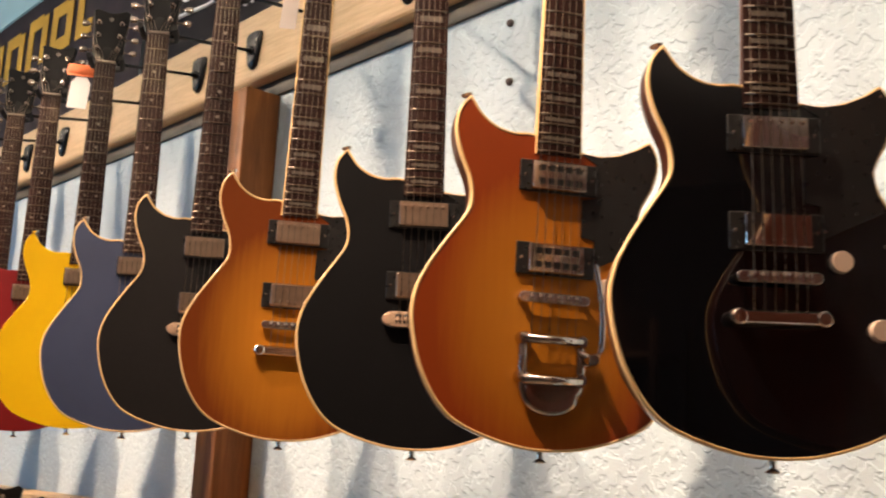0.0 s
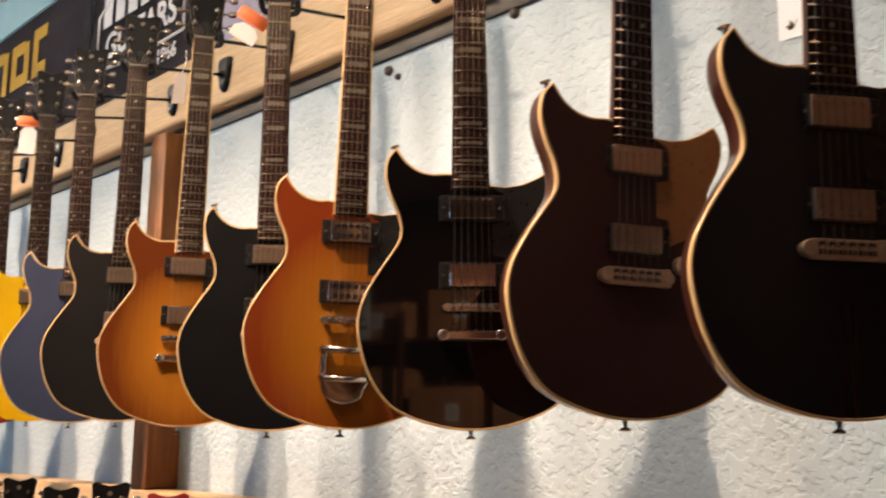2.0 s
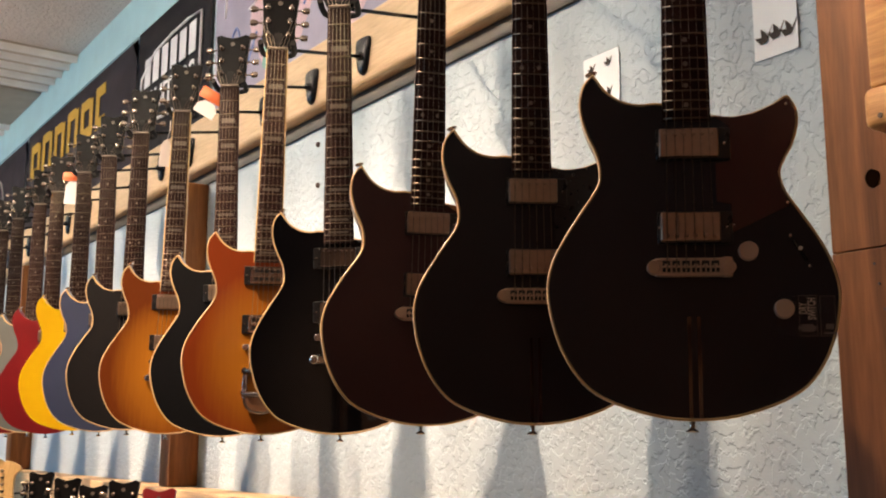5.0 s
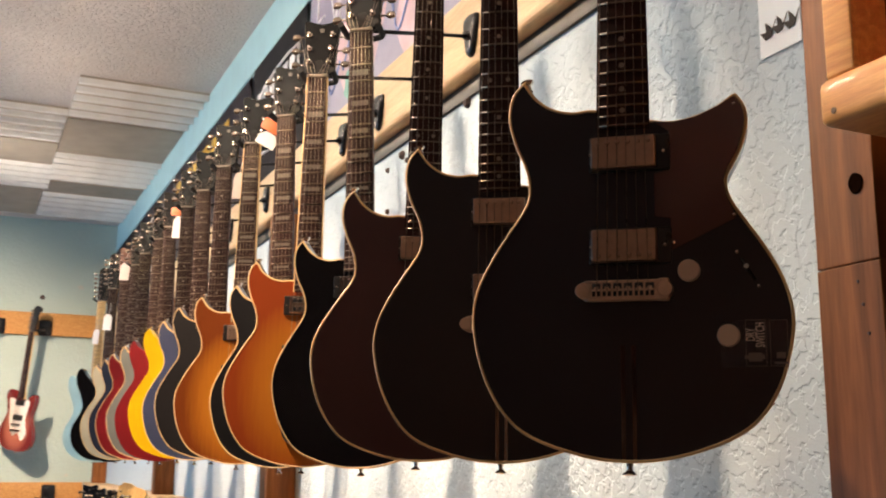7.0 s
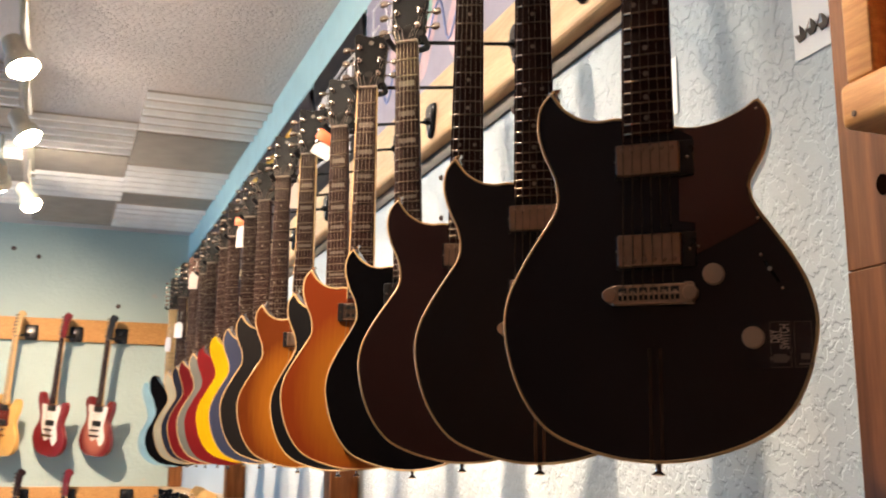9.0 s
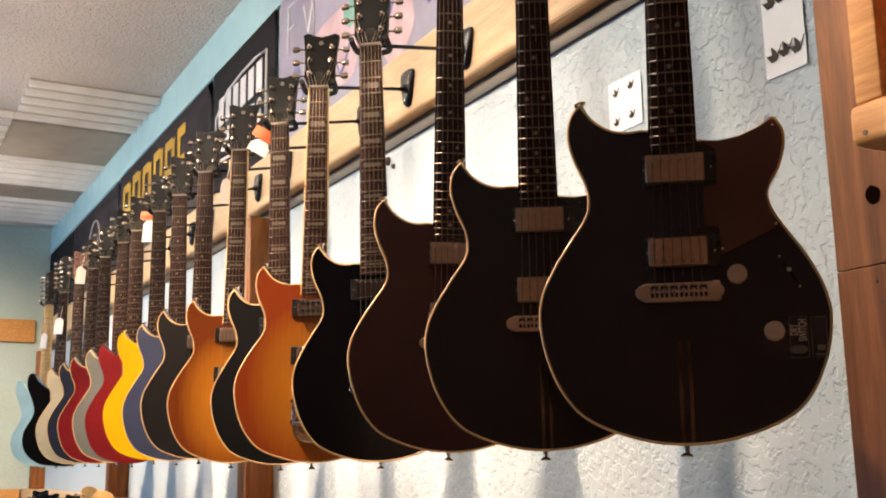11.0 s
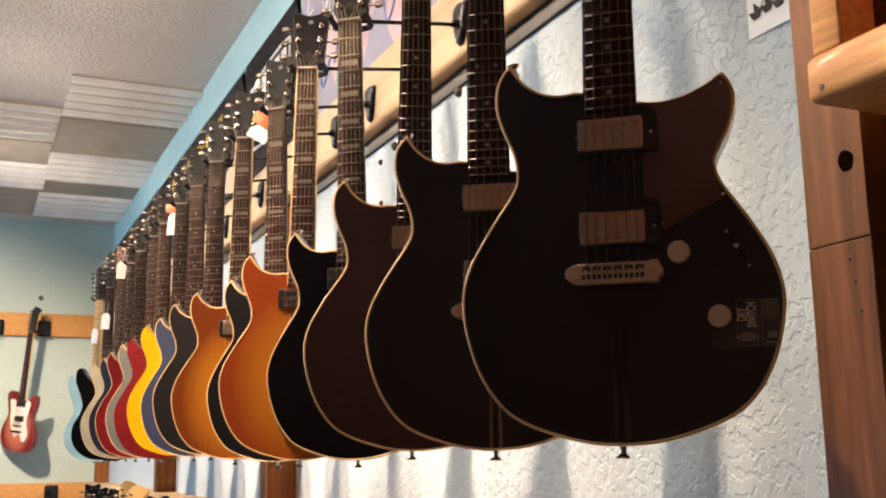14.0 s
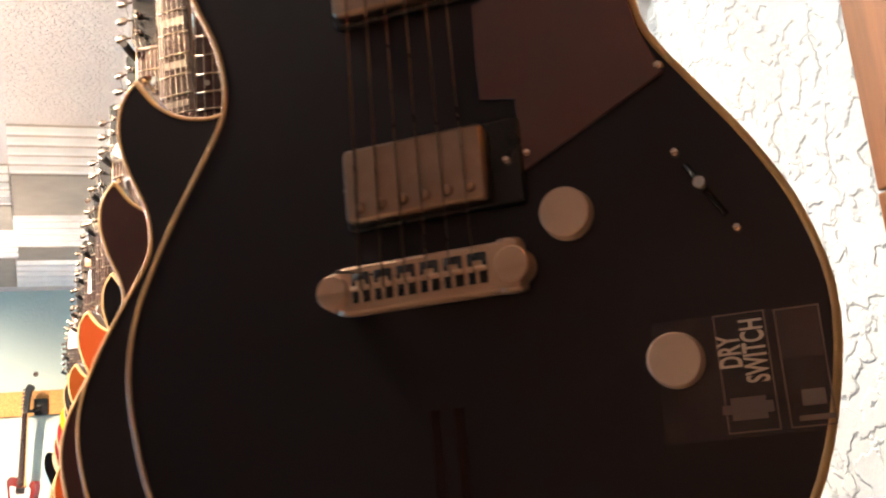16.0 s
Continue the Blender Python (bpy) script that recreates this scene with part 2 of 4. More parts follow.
M_GREEN = surface("green_print", (0.16, 0.38, 0.32), 0.5)
M_BLUEP = surface("blue_print", (0.20, 0.26, 0.52), 0.5)
M_GOLDP = surface("yellow_print", (0.58, 0.33, 0.03), 0.7, vary=0.1)
M_WHITEP = surface("white_print", (0.75, 0.74, 0.76), 0.7, vary=0.05)
M_STEEL = surface("black_steel", (0.009, 0.010, 0.013), 0.22, 0.2, bumps=0.02)
M_TAG = surface("white_card", (0.80, 0.78, 0.78), 0.7, bumps=0.0)
M_ORANGE = surface("orange_card", (0.75, 0.16, 0.04), 0.6, bumps=0.0)
M_GREYTAG = surface("grey_card", (0.42, 0.38, 0.36), 0.6, bumps=0.0)
M_LAMP = surface("white_lamp_enamel", (0.66, 0.60, 0.48), 0.4, bumps=0.0)
M_BULB = glow("lamp_bulb", (1.0, 0.84, 0.66), 275.0)
M_REDBOX = surface("red_board", (0.24, 0.02, 0.015), 0.5)
M_KRAFT = surface("kraft_cardboard", (0.40, 0.20, 0.105), 0.85, vary=0.12, scale=5, fine=200, bumps=0.15)
M_TAPE = surface("brown_packing_tape", (0.30, 0.17, 0.07), 0.25, vary=0.08, bumps=0.0)
M_HOLE = surface("dark_hole", (0.007, 0.003, 0.0016), 1.0, bumps=0.0)
for m_ in (M_BLACK, M_BLACK2, M_BROWN, M_HEAD, M_BLUE, M_NAVY, M_ROSE, M_MAHOG):
    m_.node_tree.nodes["Principled BSDF"].inputs["Specular IOR Level"].default_value = 0.36
for m_ in (M_AMBER, M_AMBER2, M_YELLOW):
    m_.node_tree.nodes["Principled BSDF"].inputs["Specular IOR Level"].default_value = 0.3
M_AMBER2.node_tree.nodes["Principled BSDF"].inputs["Specular IOR Level"].default_value = 0.12
M_BLACK3.node_tree.nodes["Principled BSDF"].inputs["Specular IOR Level"].default_value = 0.12
for m_ in (M_CHAR, M_POST):
    m_.node_tree.nodes["Principled BSDF"].inputs["Specular IOR Level"].default_value = 0.22
M_HOLE.node_tree.nodes["Principled BSDF"].inputs["Specular IOR Level"].default_value = 0.0
M_HEAD.node_tree.nodes["Principled BSDF"].inputs["Specular IOR Level"].default_value = 0.12
M_ROSE.node_tree.nodes["Principled BSDF"].inputs["Specular IOR Level"].default_value = 0.14
M_FILM = film("clear_film")
M_LABEL = surface("grey_label_print", (0.20, 0.155, 0.14), 0.6, vary=0.05, bumps=0.0)
M_LETTER = surface("beige_letter_print", (0.70, 0.60, 0.52), 0.6, vary=0.05, bumps=0.0)
M_BRIDGE = surface("aged_bronze_plate", (0.60, 0.42, 0.30), 0.5, 0.6, vary=0.1, scale=40, bumps=0.04)
M_PLUG = surface("grey_brown_plug", (0.085, 0.062, 0.058), 0.8, vary=0.3, scale=60, bumps=0.1)
M_SUN = surface("black_rubber", (0.008, 0.007, 0.007), 0.9, bumps=0.1)


# ---------------------------------------------------------------- mesh helpers
CACHE = {}


def mesh_from(name, bm, mat):
    me = bpy.data.meshes.new(name)
    bm.to_mesh(me)
    bm.free()
    me.materials.append(mat)
    return me


def part(name, bm, mat, parent=None, label="", at=None):
    """One mesh object, under a thing or a part."""
    me = bm if isinstance(bm, bpy.types.Mesh) else mesh_from(name, bm, mat)
    ob = new(name, me)
    if parent is not None:
        ob.parent = parent
    if at is not None:
        ob.matrix_basis = at
    if label:
        ob["label"] = label
    return ob


def cached(key, mat, make):
    k = (key, mat.name)
    if k not in CACHE:
        CACHE[k] = mesh_from(str(key[0] if isinstance(key, tuple) else key), make(), mat)
    return CACHE[k]


def box(x0, x1, y0, y1, z0, z1, bev=0.0, seg=2):
    bm = bmesh.new()
    bmesh.ops.create_cube(bm, size=1.0, matrix=Matrix.LocRotScale(((x0 + x1) / 2, (y0 + y1) / 2, (z0 + z1) / 2), None, (x1 - x0, y1 - y0, z1 - z0)))
    if bev:
        bmesh.ops.bevel(bm, geom=bm.edges[:], offset=bev, segments=seg, affect="EDGES", profile=0.5)
        for f in bm.faces:
            f.smooth = len(f.verts) == 4 and f.calc_area() < 40 * bev * max(x1 - x0, y1 - y0, z1 - z0)
    return bm


def spline(pts, steps=6, closed=True):
    """A Catmull-Rom curve through pts."""
    out, n = [], len(pts)
    for i in range(n if closed else n - 1):
        def g(k):
            k = i + k
            return Vector(pts[k % n]) if closed else Vector(pts[min(max(k, 0), n - 1)])
        a, b, c, d = g(-1), g(0), g(1), g(2)
        for s in range(steps):
            t = s / steps
            out.append(0.5 * ((2 * b) + (c - a) * t + (2 * a - 5 * b + 4 * c - d) * t * t + (3 * b - a - 3 * c + d) * t ** 3))
    if not closed:
        out.append(Vector(pts[-1]))
    return out


def inset(loop, d):
    """The closed 2D loop, moved inwards by d (loops run clockwise seen from the front or the other way; the sign is found)."""
    n = len(loop)
    area = sum(loop[i].x * loop[(i + 1) % n].y - loop[(i + 1) % n].x * loop[i].y for i in range(n))
    s = 1 if area > 0 else -1
    res = []
    for i in range(n):
        t = (loop[(i + 1) % n] - loop[i - 1]).normalized()
        res.append(loop[i] + Vector((-t.y, t.x)) * d * s)
    return res


def skin(loops, close_first=True, close_last=True, smooth=True):
    """Joins closed rings of 3D points into one skin."""
    bm = bmesh.new()
    rings = [[bm.verts.new(q) for q in lp] for lp in loops]
    n = len(rings[0])
    for a, b in zip(rings, rings[1:]):
        for i in range(n):
            f = bm.faces.new((a[i], a[(i + 1) % n], b[(i + 1) % n], b[i]))
            f.smooth = smooth
    if close_first:
        bm.faces.new(rings[0])
    if close_last:
        bm.faces.new(list(reversed(rings[-1])))
    bmesh.ops.recalc_face_normals(bm, faces=bm.faces[:])
    return bm


def slab(outline, y0, y1, edge=0.001):
    """A 2D outline (x, z), from y0 (front) to y1 (back), with eased edges."""
    a = inset(outline, edge)
    return skin([[(q.x, y0, q.y) for q in a], [(q.x, y0 + edge, q.y) for q in outline],
                 [(q.x, y1 - edge, q.y) for q in outline], [(q.x, y1, q.y) for q in a]])


def lathe(profile, n=20, axis="y"):
    """Turns (radius, along) pairs about an axis."""
    loops = []
    for r, h in profile:
        ring = []
        for i in range(n):
            c, s = math.cos(2 * math.pi * i / n) * r, math.sin(2 * math.pi * i / n) * r
            ring.append({"y": (c, h, s), "z": (c, s, h), "x": (h, c, s)}[axis])
        loops.append(ring)
    bm = skin(loops)
    k = "xyz".index(axis)
    for f in bm.faces:
        if abs(f.normal[k]) > 0.8:
            f.smooth = False
    for ed in bm.edges:
        if len(ed.link_faces) == 2 and abs(abs(ed.link_faces[0].normal[k]) - abs(ed.link_faces[1].normal[k])) > 0.6:
            ed.smooth = False
    return bm


def tube(pts, r, n=8, taper=None):
    pts = [Vector(q) for q in pts]
    loops = []
    for i, q in enumerate(pts):
        t = (pts[min(i + 1, len(pts) - 1)] - pts[max(i - 1, 0)]).normalized()
        side = t.cross(Vector((0, 0, 1)) if abs(t.z) < 0.9 else Vector((1, 0, 0))).normalized()
        up = side.cross(t)
        rr = r if taper is None else r * (1 + (taper - 1) * i / (len(pts) - 1))
        loops.append([q + (side * math.cos(2 * math.pi * k / n) + up * math.sin(2 * math.pi * k / n)) * rr for k in range(n)])
    return skin(loops)


def merge(*bms):
    """Several pieces of one part in one bmesh."""
    out = bmesh.new()
    for b in bms:
        me = bpy.data.meshes.new("piece")
        b.to_mesh(me)
        b.free()
        out.from_mesh(me)
        bpy.data.meshes.remove(me)
    return out


def V2(pairs):
    return [Vector(q) for q in pairs]


def rounded(x0, x1, z0, z1, r, k=4):
    out = []
    for cx, cz, a in ((x1 - r, z1 - r, 0), (x0 + r, z1 - r, 90), (x0 + r, z0 + r, 180), (x1 - r, z0 + r, 270)):
        for i in range(k + 1):
            t = radians(a + 90 * i / k)
            out.append(Vector((cx + r * math.cos(t), cz + r * math.sin(t))))
    return out


def thing(name, m, label, category, group="", kind=""):
    ob = new(name)
    ob.matrix_basis = m
    ob.empty_display_size = 0.05
    return tagged(ob, label, category, group, kind)


def structure(name, bm, mat, label="", category=""):
    return tagged(part(name, bm, mat), label, category, "", "structure")


# ---------------------------------------------------------------- the room
structure("floor", box(-4.2, 1.21, -4.2, FAR, -0.10, 0.0), M_FLOOR, "brown low-pile carpet over the shop floor", "floor")
structure("wall_east", box(WALL, 1.36, -4.2, FAR + 0.15, -0.1, 3.35), M_WALL, "pale blue skip-trowelled plaster wall behind the guitars", "wall")
structure("wall_north", box(-4.2, WALL, FAR, FAR + 0.15, -0.1, 3.35), M_FARWALL, "teal painted plaster wall at the far end", "wall")
structure("wall_south", box(-4.2, WALL, -4.35, -4.2, -0.1, 3.35), M_PANEL, "dark stained boarded wall at the near end", "wall")
structure("wall_west", merge(box(-4.2, -4.05, -4.2, 3.8, -0.1, 3.35), box(-4.2, -4.05, 6.7, FAR, -0.1, 3.35),
                             box(-4.2, -4.05, 3.8, 6.7, -0.1, 0.7), box(-4.2, -4.05, 3.8, 6.7, 2.8, 3.35)), M_PLAIN, "plain brown boarded wall with a wide opening added for daylight", "wall")
structure("ceiling", box(-4.2, WALL, -4.2, FAR, CEILING, 3.35), M_CEIL, "taupe textured plaster ceiling", "ceiling")
structure("trim", box(1.200, WALL, -0.15, FAR, 3.0, CEILING), M_STRIP, "pale blue painted band along the top of the wall", "trim")


def foam_panel(x, y, w, d, ribs=5):
    """A foam square that hangs from the ceiling, its ribs running along x."""
    f = thing("foam_panel", pose(x, y, CEILING), "white ribbed acoustic foam panel on the ceiling", "foam panel", "ceiling foam panels")
    part("backing", box(0, w, 0, d, -0.009, 0.0), M_FOAMB, f)
    prof = [(q / ribs * d, z) for q, z in ((0.02, -0.0085), (0.08, -0.030), (0.12, -0.034), (0.24, -0.034), (0.28, -0.030), (0.36, -0.011), (0.38, -0.0085))]
    rib = mesh_from("rib", skin([[(0.001, q, z) for q, z in prof], [(w - 0.001, q, z) for q, z in prof]], smooth=False), M_FOAM)
    for i in range(ribs):
        part("rib", rib, None, f, at=pose(0, i * d / ribs, 0))


for panel in ((0.617, 3.716, 0.582, 0.619), (0.617, 5.013, 0.582, 0.649), (0.617, 5.995, 0.582, 0.727),
              (0.086, 4.217, 0.529, 0.609), (0.086, 5.308, 0.550, 0.609), (-0.538, 3.578, 0.599, 0.590), (-0.538, 4.522, 0.599, 0.609), (-0.538, 5.632, 0.599, 0.609),
              (-1.177, 4.158, 0.599, 0.609), (-1.177, 5.239, 0.599, 0.609)):
    foam_panel(*panel)
for fx, fy, w, d in ((0.622, 4.354, 0.577, 0.639), (0.622, 5.681, 0.577, 0.295), (0.091, 4.846, 0.526, 0.442), (0.091, 5.936, 0.521, 0.766), (-0.538, 4.187, 0.590, 0.314), (-0.538, 5.150, 0.590, 0.462), (-1.177, 4.787, 0.590, 0.432)):
    tagged(part("ceiling_tile", box(0, w, 0, d, -0.012, 0.0, 0.003), M_TILE, at=pose(fx, fy, CEILING)), "flat taupe acoustic tile on the ceiling", "ceiling tile", "flat ceiling tiles")

RAIL_X = 1.168
RAIL = V2([(1.181, 2.308), (1.174, 2.309), (1.170, 2.313), (RAIL_X, 2.320), (RAIL_X, 2.472), (1.171, 2.476), (1.2095, 2.476), (1.2095, 2.308)])
structure("rail_upper", skin([[(q.x, y, q.y) for q in RAIL] for y in (-0.14, FAR)], smooth=False), M_PINE, "pale pine board that carries the hangers", "rail")
# strip under the rail, its dark colour standing in for the rail's shade
structure("rail_batten", box(1.202, WALL, -0.139, FAR, 2.269, 2.3075, 0.002), M_BATTEN, "batten under the pine board, coloured dark for the shade there", "rail")
structure("rail_lower", box(1.09, WALL, -0.15, FAR, 1.195, 1.335, 0.004), M_PINE, "pale pine board that carries the lower hangers", "rail")
for n_, py in enumerate((2.135, 4.13, 6.65)):
    structure("post_%d" % (n_ + 1), merge(box(1.12, WALL, py, py + 0.085, 1.336, 2.268, 0.004), box(1.12, WALL, py, py + 0.085, 0.0, 1.194, 0.004)), M_POST, "brown stained timber post against the wall", "post")
structure("post_4", merge(box(1.115, WALL, -0.247, -0.158, 0.0, 1.7092, 0.0015), box(1.1155, WALL, -0.2465, -0.158, 1.7102, CEILING, 0.0015)), M_POST, "brown stained timber post with a dark knot", "post")
structure("panel", box(1.17, WALL, -4.2, -0.25, 0.0, CEILING), M_PANEL, "dark stained wood panelling", "wall")

knot = thing("knot", pose(1.1145, -0.222, 1.795), "dark open knot in the timber post", "knot")
def ragged(r, tall, x, turn=0.0):
    """A ring of uneven radius in the post's face."""
    return [(x, r * (1 + 0.05 * math.sin(3 * a + turn) + 0.02 * math.sin(5 * a + 1)) * math.cos(a), r * tall * (1 + 0.06 * math.sin(2 * a + turn) + 0.02 * math.cos(5 * a)) * math.sin(a)) for a in (2 * math.pi * k / 28 for k in range(28))]


part("hole", skin([ragged(0.0094, 1.12, -0.0006), ragged(0.0102, 1.15, 0.0), ragged(0.007, 1.1, 0.003)], smooth=False), M_HOLE, knot)

shelf = thing("shelf", pose(0, 0, 0), "honey coloured pine shelf with rounded front edge", "shelf")
part("board", box(1.005, 1.168, -1.9, -0.285, 1.822, 1.870, 0.010, 3), M_SHELF, shelf)
part("upright", box(1.012, 1.060, -0.329, -0.292, 1.8705, CEILING - 0.002, 0.003), M_SHELF, shelf)
part("screw", lathe([(0.0, -0.001), (0.003, -0.001), (0.0035, 0.001), (0.0, 0.001)], 12, "x"), M_FRET, shelf, "brass screw head", pose(1.005, -0.307, 1.834))
for sy, sz in ((-0.216, 1.690), (-0.221, 1.665), (-0.226, 1.634)):
    tagged(part("screw", lathe([(0.0, -0.001), (0.0014, -0.001), (0.0018, 0.001), (0.0, 0.001)], 10, "x"), M_PLUG, at=pose(1.1145, sy, sz)), "small dull screw driven into the timber post", "screw", "screws in the post")
tagged(part("board", box(1.12, 1.165, -1.2, -0.30, 1.8705, 2.45, 0.004), M_REDBOX), "deep red board standing on the shelf", "board")


# ---------------------------------------------------------------- guitars
REV = V2([(0, .004), (-.046, .009), (-.098, .0265), (-.127, .050), (-.1495, .090), (-.1615, .141), (-.1580, .178), (-.1425, .211), (-.1235, .241), (-.1055, .268), (-.1008, .286),
          (-.1045, .310), (-.1165, .338), (-.1235, .366), (-.1205, .392), (-.1085, .408), (-.1045, .405), (-.092, .388), (-.074, .3755), (-.053, .3705), (-.028, .371),
          (.028, .356), (.051, .353), (.075, .357), (.098, .367), (.112, .3765), (.1175, .374), (.1245, .360), (.125, .342), (.118, .318), (.1085, .300),
          (.1035, .286), (.1080, .266), (.1235, .241), (.1425, .211), (.1575, .178), (.1635, .140), (.153, .090), (.131, .050), (.099, .0265), (.048, .009)])
STRAT = V2([(0, .0), (-.07, .008), (-.13, .045), (-.16, .10), (-.155, .16), (-.125, .21), (-.112, .25), (-.125, .30), (-.150, .36), (-.148, .41), (-.125, .425),
            (-.095, .385), (-.06, .355), (-.028, .35), (.028, .325), (.06, .325), (.09, .35), (.115, .37), (.135, .355), (.135, .31), (.118, .26),
            (.115, .22), (.140, .17), (.162, .12), (.155, .06), (.115, .012), (.06, -.004)])
TELE = V2([(0, .0), (-.07, .004), (-.13, .035), (-.16, .09), (-.155, .15), (-.125, .21), (-.112, .25), (-.125, .31), (-.14, .36), (-.125, .395), (-.09, .405),
           (-.05, .40), (-.028, .385), (.028, .325), (.055, .325), (.08, .36), (.11, .385), (.132, .37), (.135, .32), (.118, .26),
           (.115, .22), (.140, .17), (.160, .11), (.152, .05), (.11, .01), (.05, -.002)])
SHAPES = {"rev": REV, "strat": STRAT, "tele": TELE}
NUT, BRIDGE = 0.803, 0.175
BODY_T, TOP_T = 0.042, 0.006


def fret_at(n):
    return BRIDGE + (NUT - BRIDGE) * 2 ** (-n / 12)


def neck_half(w):
    return 0.0215 + (NUT - w) / (NUT - 0.35) * 0.0062


def body_bm(shape, depth=BODY_T):
    o = spline(SHAPES[shape], 4)
    far_in = inset(o, 0.010)

    def ring(y, d, k):
        """The outline drawn in by d, and by k centimetres more round the lower bout."""
        return [(p.x + (q.x - r.x) * e, y, p.y + (q.y - r.y) * e) for p, q, r, e in ((p, q, r, k * min(1.0, max(0.0, (0.27 - r.y) / 0.06))) for p, q, r in zip(inset(o, d), far_in, o))]

    return skin([[(q.x, TOP_T, q.y) for q in inset(o, 0.0003)], [(q.x, TOP_T + 0.0004, q.y) for q in o], ring(0.010, 0.0, 0.0), ring(0.018, 0.0, 0.03),
                 ring(depth - 0.012, 0.0004, 0.12), ring(depth - 0.004, 0.0012, 0.3), ring(depth, 0.0022, 0.5)])


def top_bm(shape):
    """The plate glued on the front of the body."""
    o = spline(SHAPES[shape], 4)
    return skin([[(q.x, 0.0, q.y) for q in inset(o, 0.0008)], [(q.x, 0.0012, q.y) for q in o], [(q.x, TOP_T - 0.0001, q.y) for q in o]])


def binding_bm(shape):
    """The strip let into the rim of the top."""
    o = spline(SHAPES[shape], 4)
    out, inn = inset(o, -0.0006), inset(o, 0.0026)
    loops = [[(q.x, -0.0006, q.y) for q in inn], [(q.x, -0.0006, q.y) for q in inset(o, 0.0006)], [(q.x, 0.001, q.y) for q in out],
             [(q.x, 0.0080, q.y) for q in out], [(q.x, 0.0080, q.y) for q in inn]]
    bm = skin(loops + [loops[0]], False, False)
    bmesh.ops.remove_doubles(bm, verts=bm.verts[:], dist=1e-6)
    bmesh.ops.recalc_face_normals(bm, faces=bm.faces[:])
    return bm


def guard_bm():
    o = V2([(.0475, .2155), (.0475, .249), (.0315, .252), (.0315, .297), (.0475, .300), (.0475, .342), (.030, .3535), (.052, .3515), (.075, .3555), (.098, .3655), (.112, .374),
            (.1165, .371), (.1225, .358), (.1225, .342), (.1155, .318), (.1055, .300), (.1008, .286), (.1045, .266), (.1120, .2465)])
    return slab(o, -0.0022, -0.0002, 0.0006)


def neck_bm():
    loops = []
    for i in range(17):
        w = 0.345 + (NUT - 0.345) * (i / 16) ** 1.8
        h = neck_half(w)
        deep = 0.021 + 0.019 * max(0.0, 1 - (w - 0.345) / 0.075) ** 1.4
        loops.append([(math.cos(t) * h, 0.004 + math.sin(t) * deep, w) for t in (math.pi * k / 10 for k in range(11))])
    return skin(loops)


def board_bm():
    a, b = 0.3475, NUT - 0.002
    loops = []
    for w in (a, b):
        h = neck_half(w)
        loops.append([(-h, 0.0035, w), (-h, -0.0025, w), (-h * 0.6, -0.0042, w), (0, -0.0047, w), (h * 0.6, -0.0042, w), (h, -0.0025, w), (h, 0.0035, w)])
    return skin(loops, smooth=False)


def fret_bm():
    return tube([(-1, 0.0022, 0), (-0.6, 0.0004, 0), (0, 0, 0), (0.6, 0.0004, 0), (1, 0.0022, 0)], 0.0011, 6)


HEAD = V2([(-.0215, .0), (-.027, .008), (-.0335, .022), (-.034, .060), (-.0365, .100), (-.040, .128), (-.030, .133), (-.014, .127), (0, .124), (.014, .127), (.030, .133),
           (.040, .128), (.0365, .100), (.034, .060), (.0335, .022), (.027, .008), (.0215, .0)])
HEADF = V2([(-.0215, .0), (-.026, .012), (-.030, .04), (-.034, .09), (-.040, .135), (-.038, .165), (-.018, .180), (.008, .176), (.030, .165), (.040, .150), (.030, .142), (.018, .13),
            (.016, .10), (.020, .05), (.0235, .02), (.0215, .0)])


def head_bm(kind):
    bm = slab(HEAD if kind == "rev" else HEADF, 0.0, 0.0145, 0.0012)
    return bm


def tuner_bm():
    return merge(lathe([(0, -0.012), (0.003, -0.012), (0.0034, -0.010), (0.0032, -0.004), (0.0055, -0.003), (0.0055, 0.0), (0.0, 0.0)], 12))


def key_bm():
    k = lathe([(0, 0.0), (0.0042, 0.0), (0.0075, 0.004), (0.0078, 0.012), (0.006, 0.016), (0, 0.0165)], 10, "x")
    for v in k.verts:
        v.co.y *= 0.5
        v.co.x += 0.008
    return merge(k, tube([(-0.002, 0, 0), (0.009, 0, 0)], 0.002, 6), box(-0.016, -0.002, -0.005, 0.004, -0.007, 0.007, 0.002, 1))


def pickup_bm(kind):
    o = rounded(-0.0335, 0.0335, -0.0170, 0.0170, 0.003)
    b = slab(o, -0.0095, 0.0, 0.0015)
    poles = [lathe([(0, -0.0114), (0.0020, -0.0110), (0.0028, -0.0096), (0.0028, -0.009), (0, -0.009)], 10) for _ in range(6)]
    for i, pb in enumerate(poles):
        for v in pb.verts:
            v.co.x += (i - 2.5) * 0.0104
            v.co.z += -0.0105
    return merge(b, *poles)


def slots_bm():
    """Dark slots in a filter-type cover."""
    return box(-0.004, 0.004, -0.0102, -0.0090, -0.0035, 0.0035)


def ring_bm(left=-0.0365):
    return slab(rounded(left, 0.0475, -0.0190, 0.0190, 0.002), -0.0045, 0.0, 0.0012)


def ring_screw_bm():
    return lathe([(0, -0.0062), (0.0016, -0.0060), (0.0024, -0.0045), (0, -0.0045)], 10)


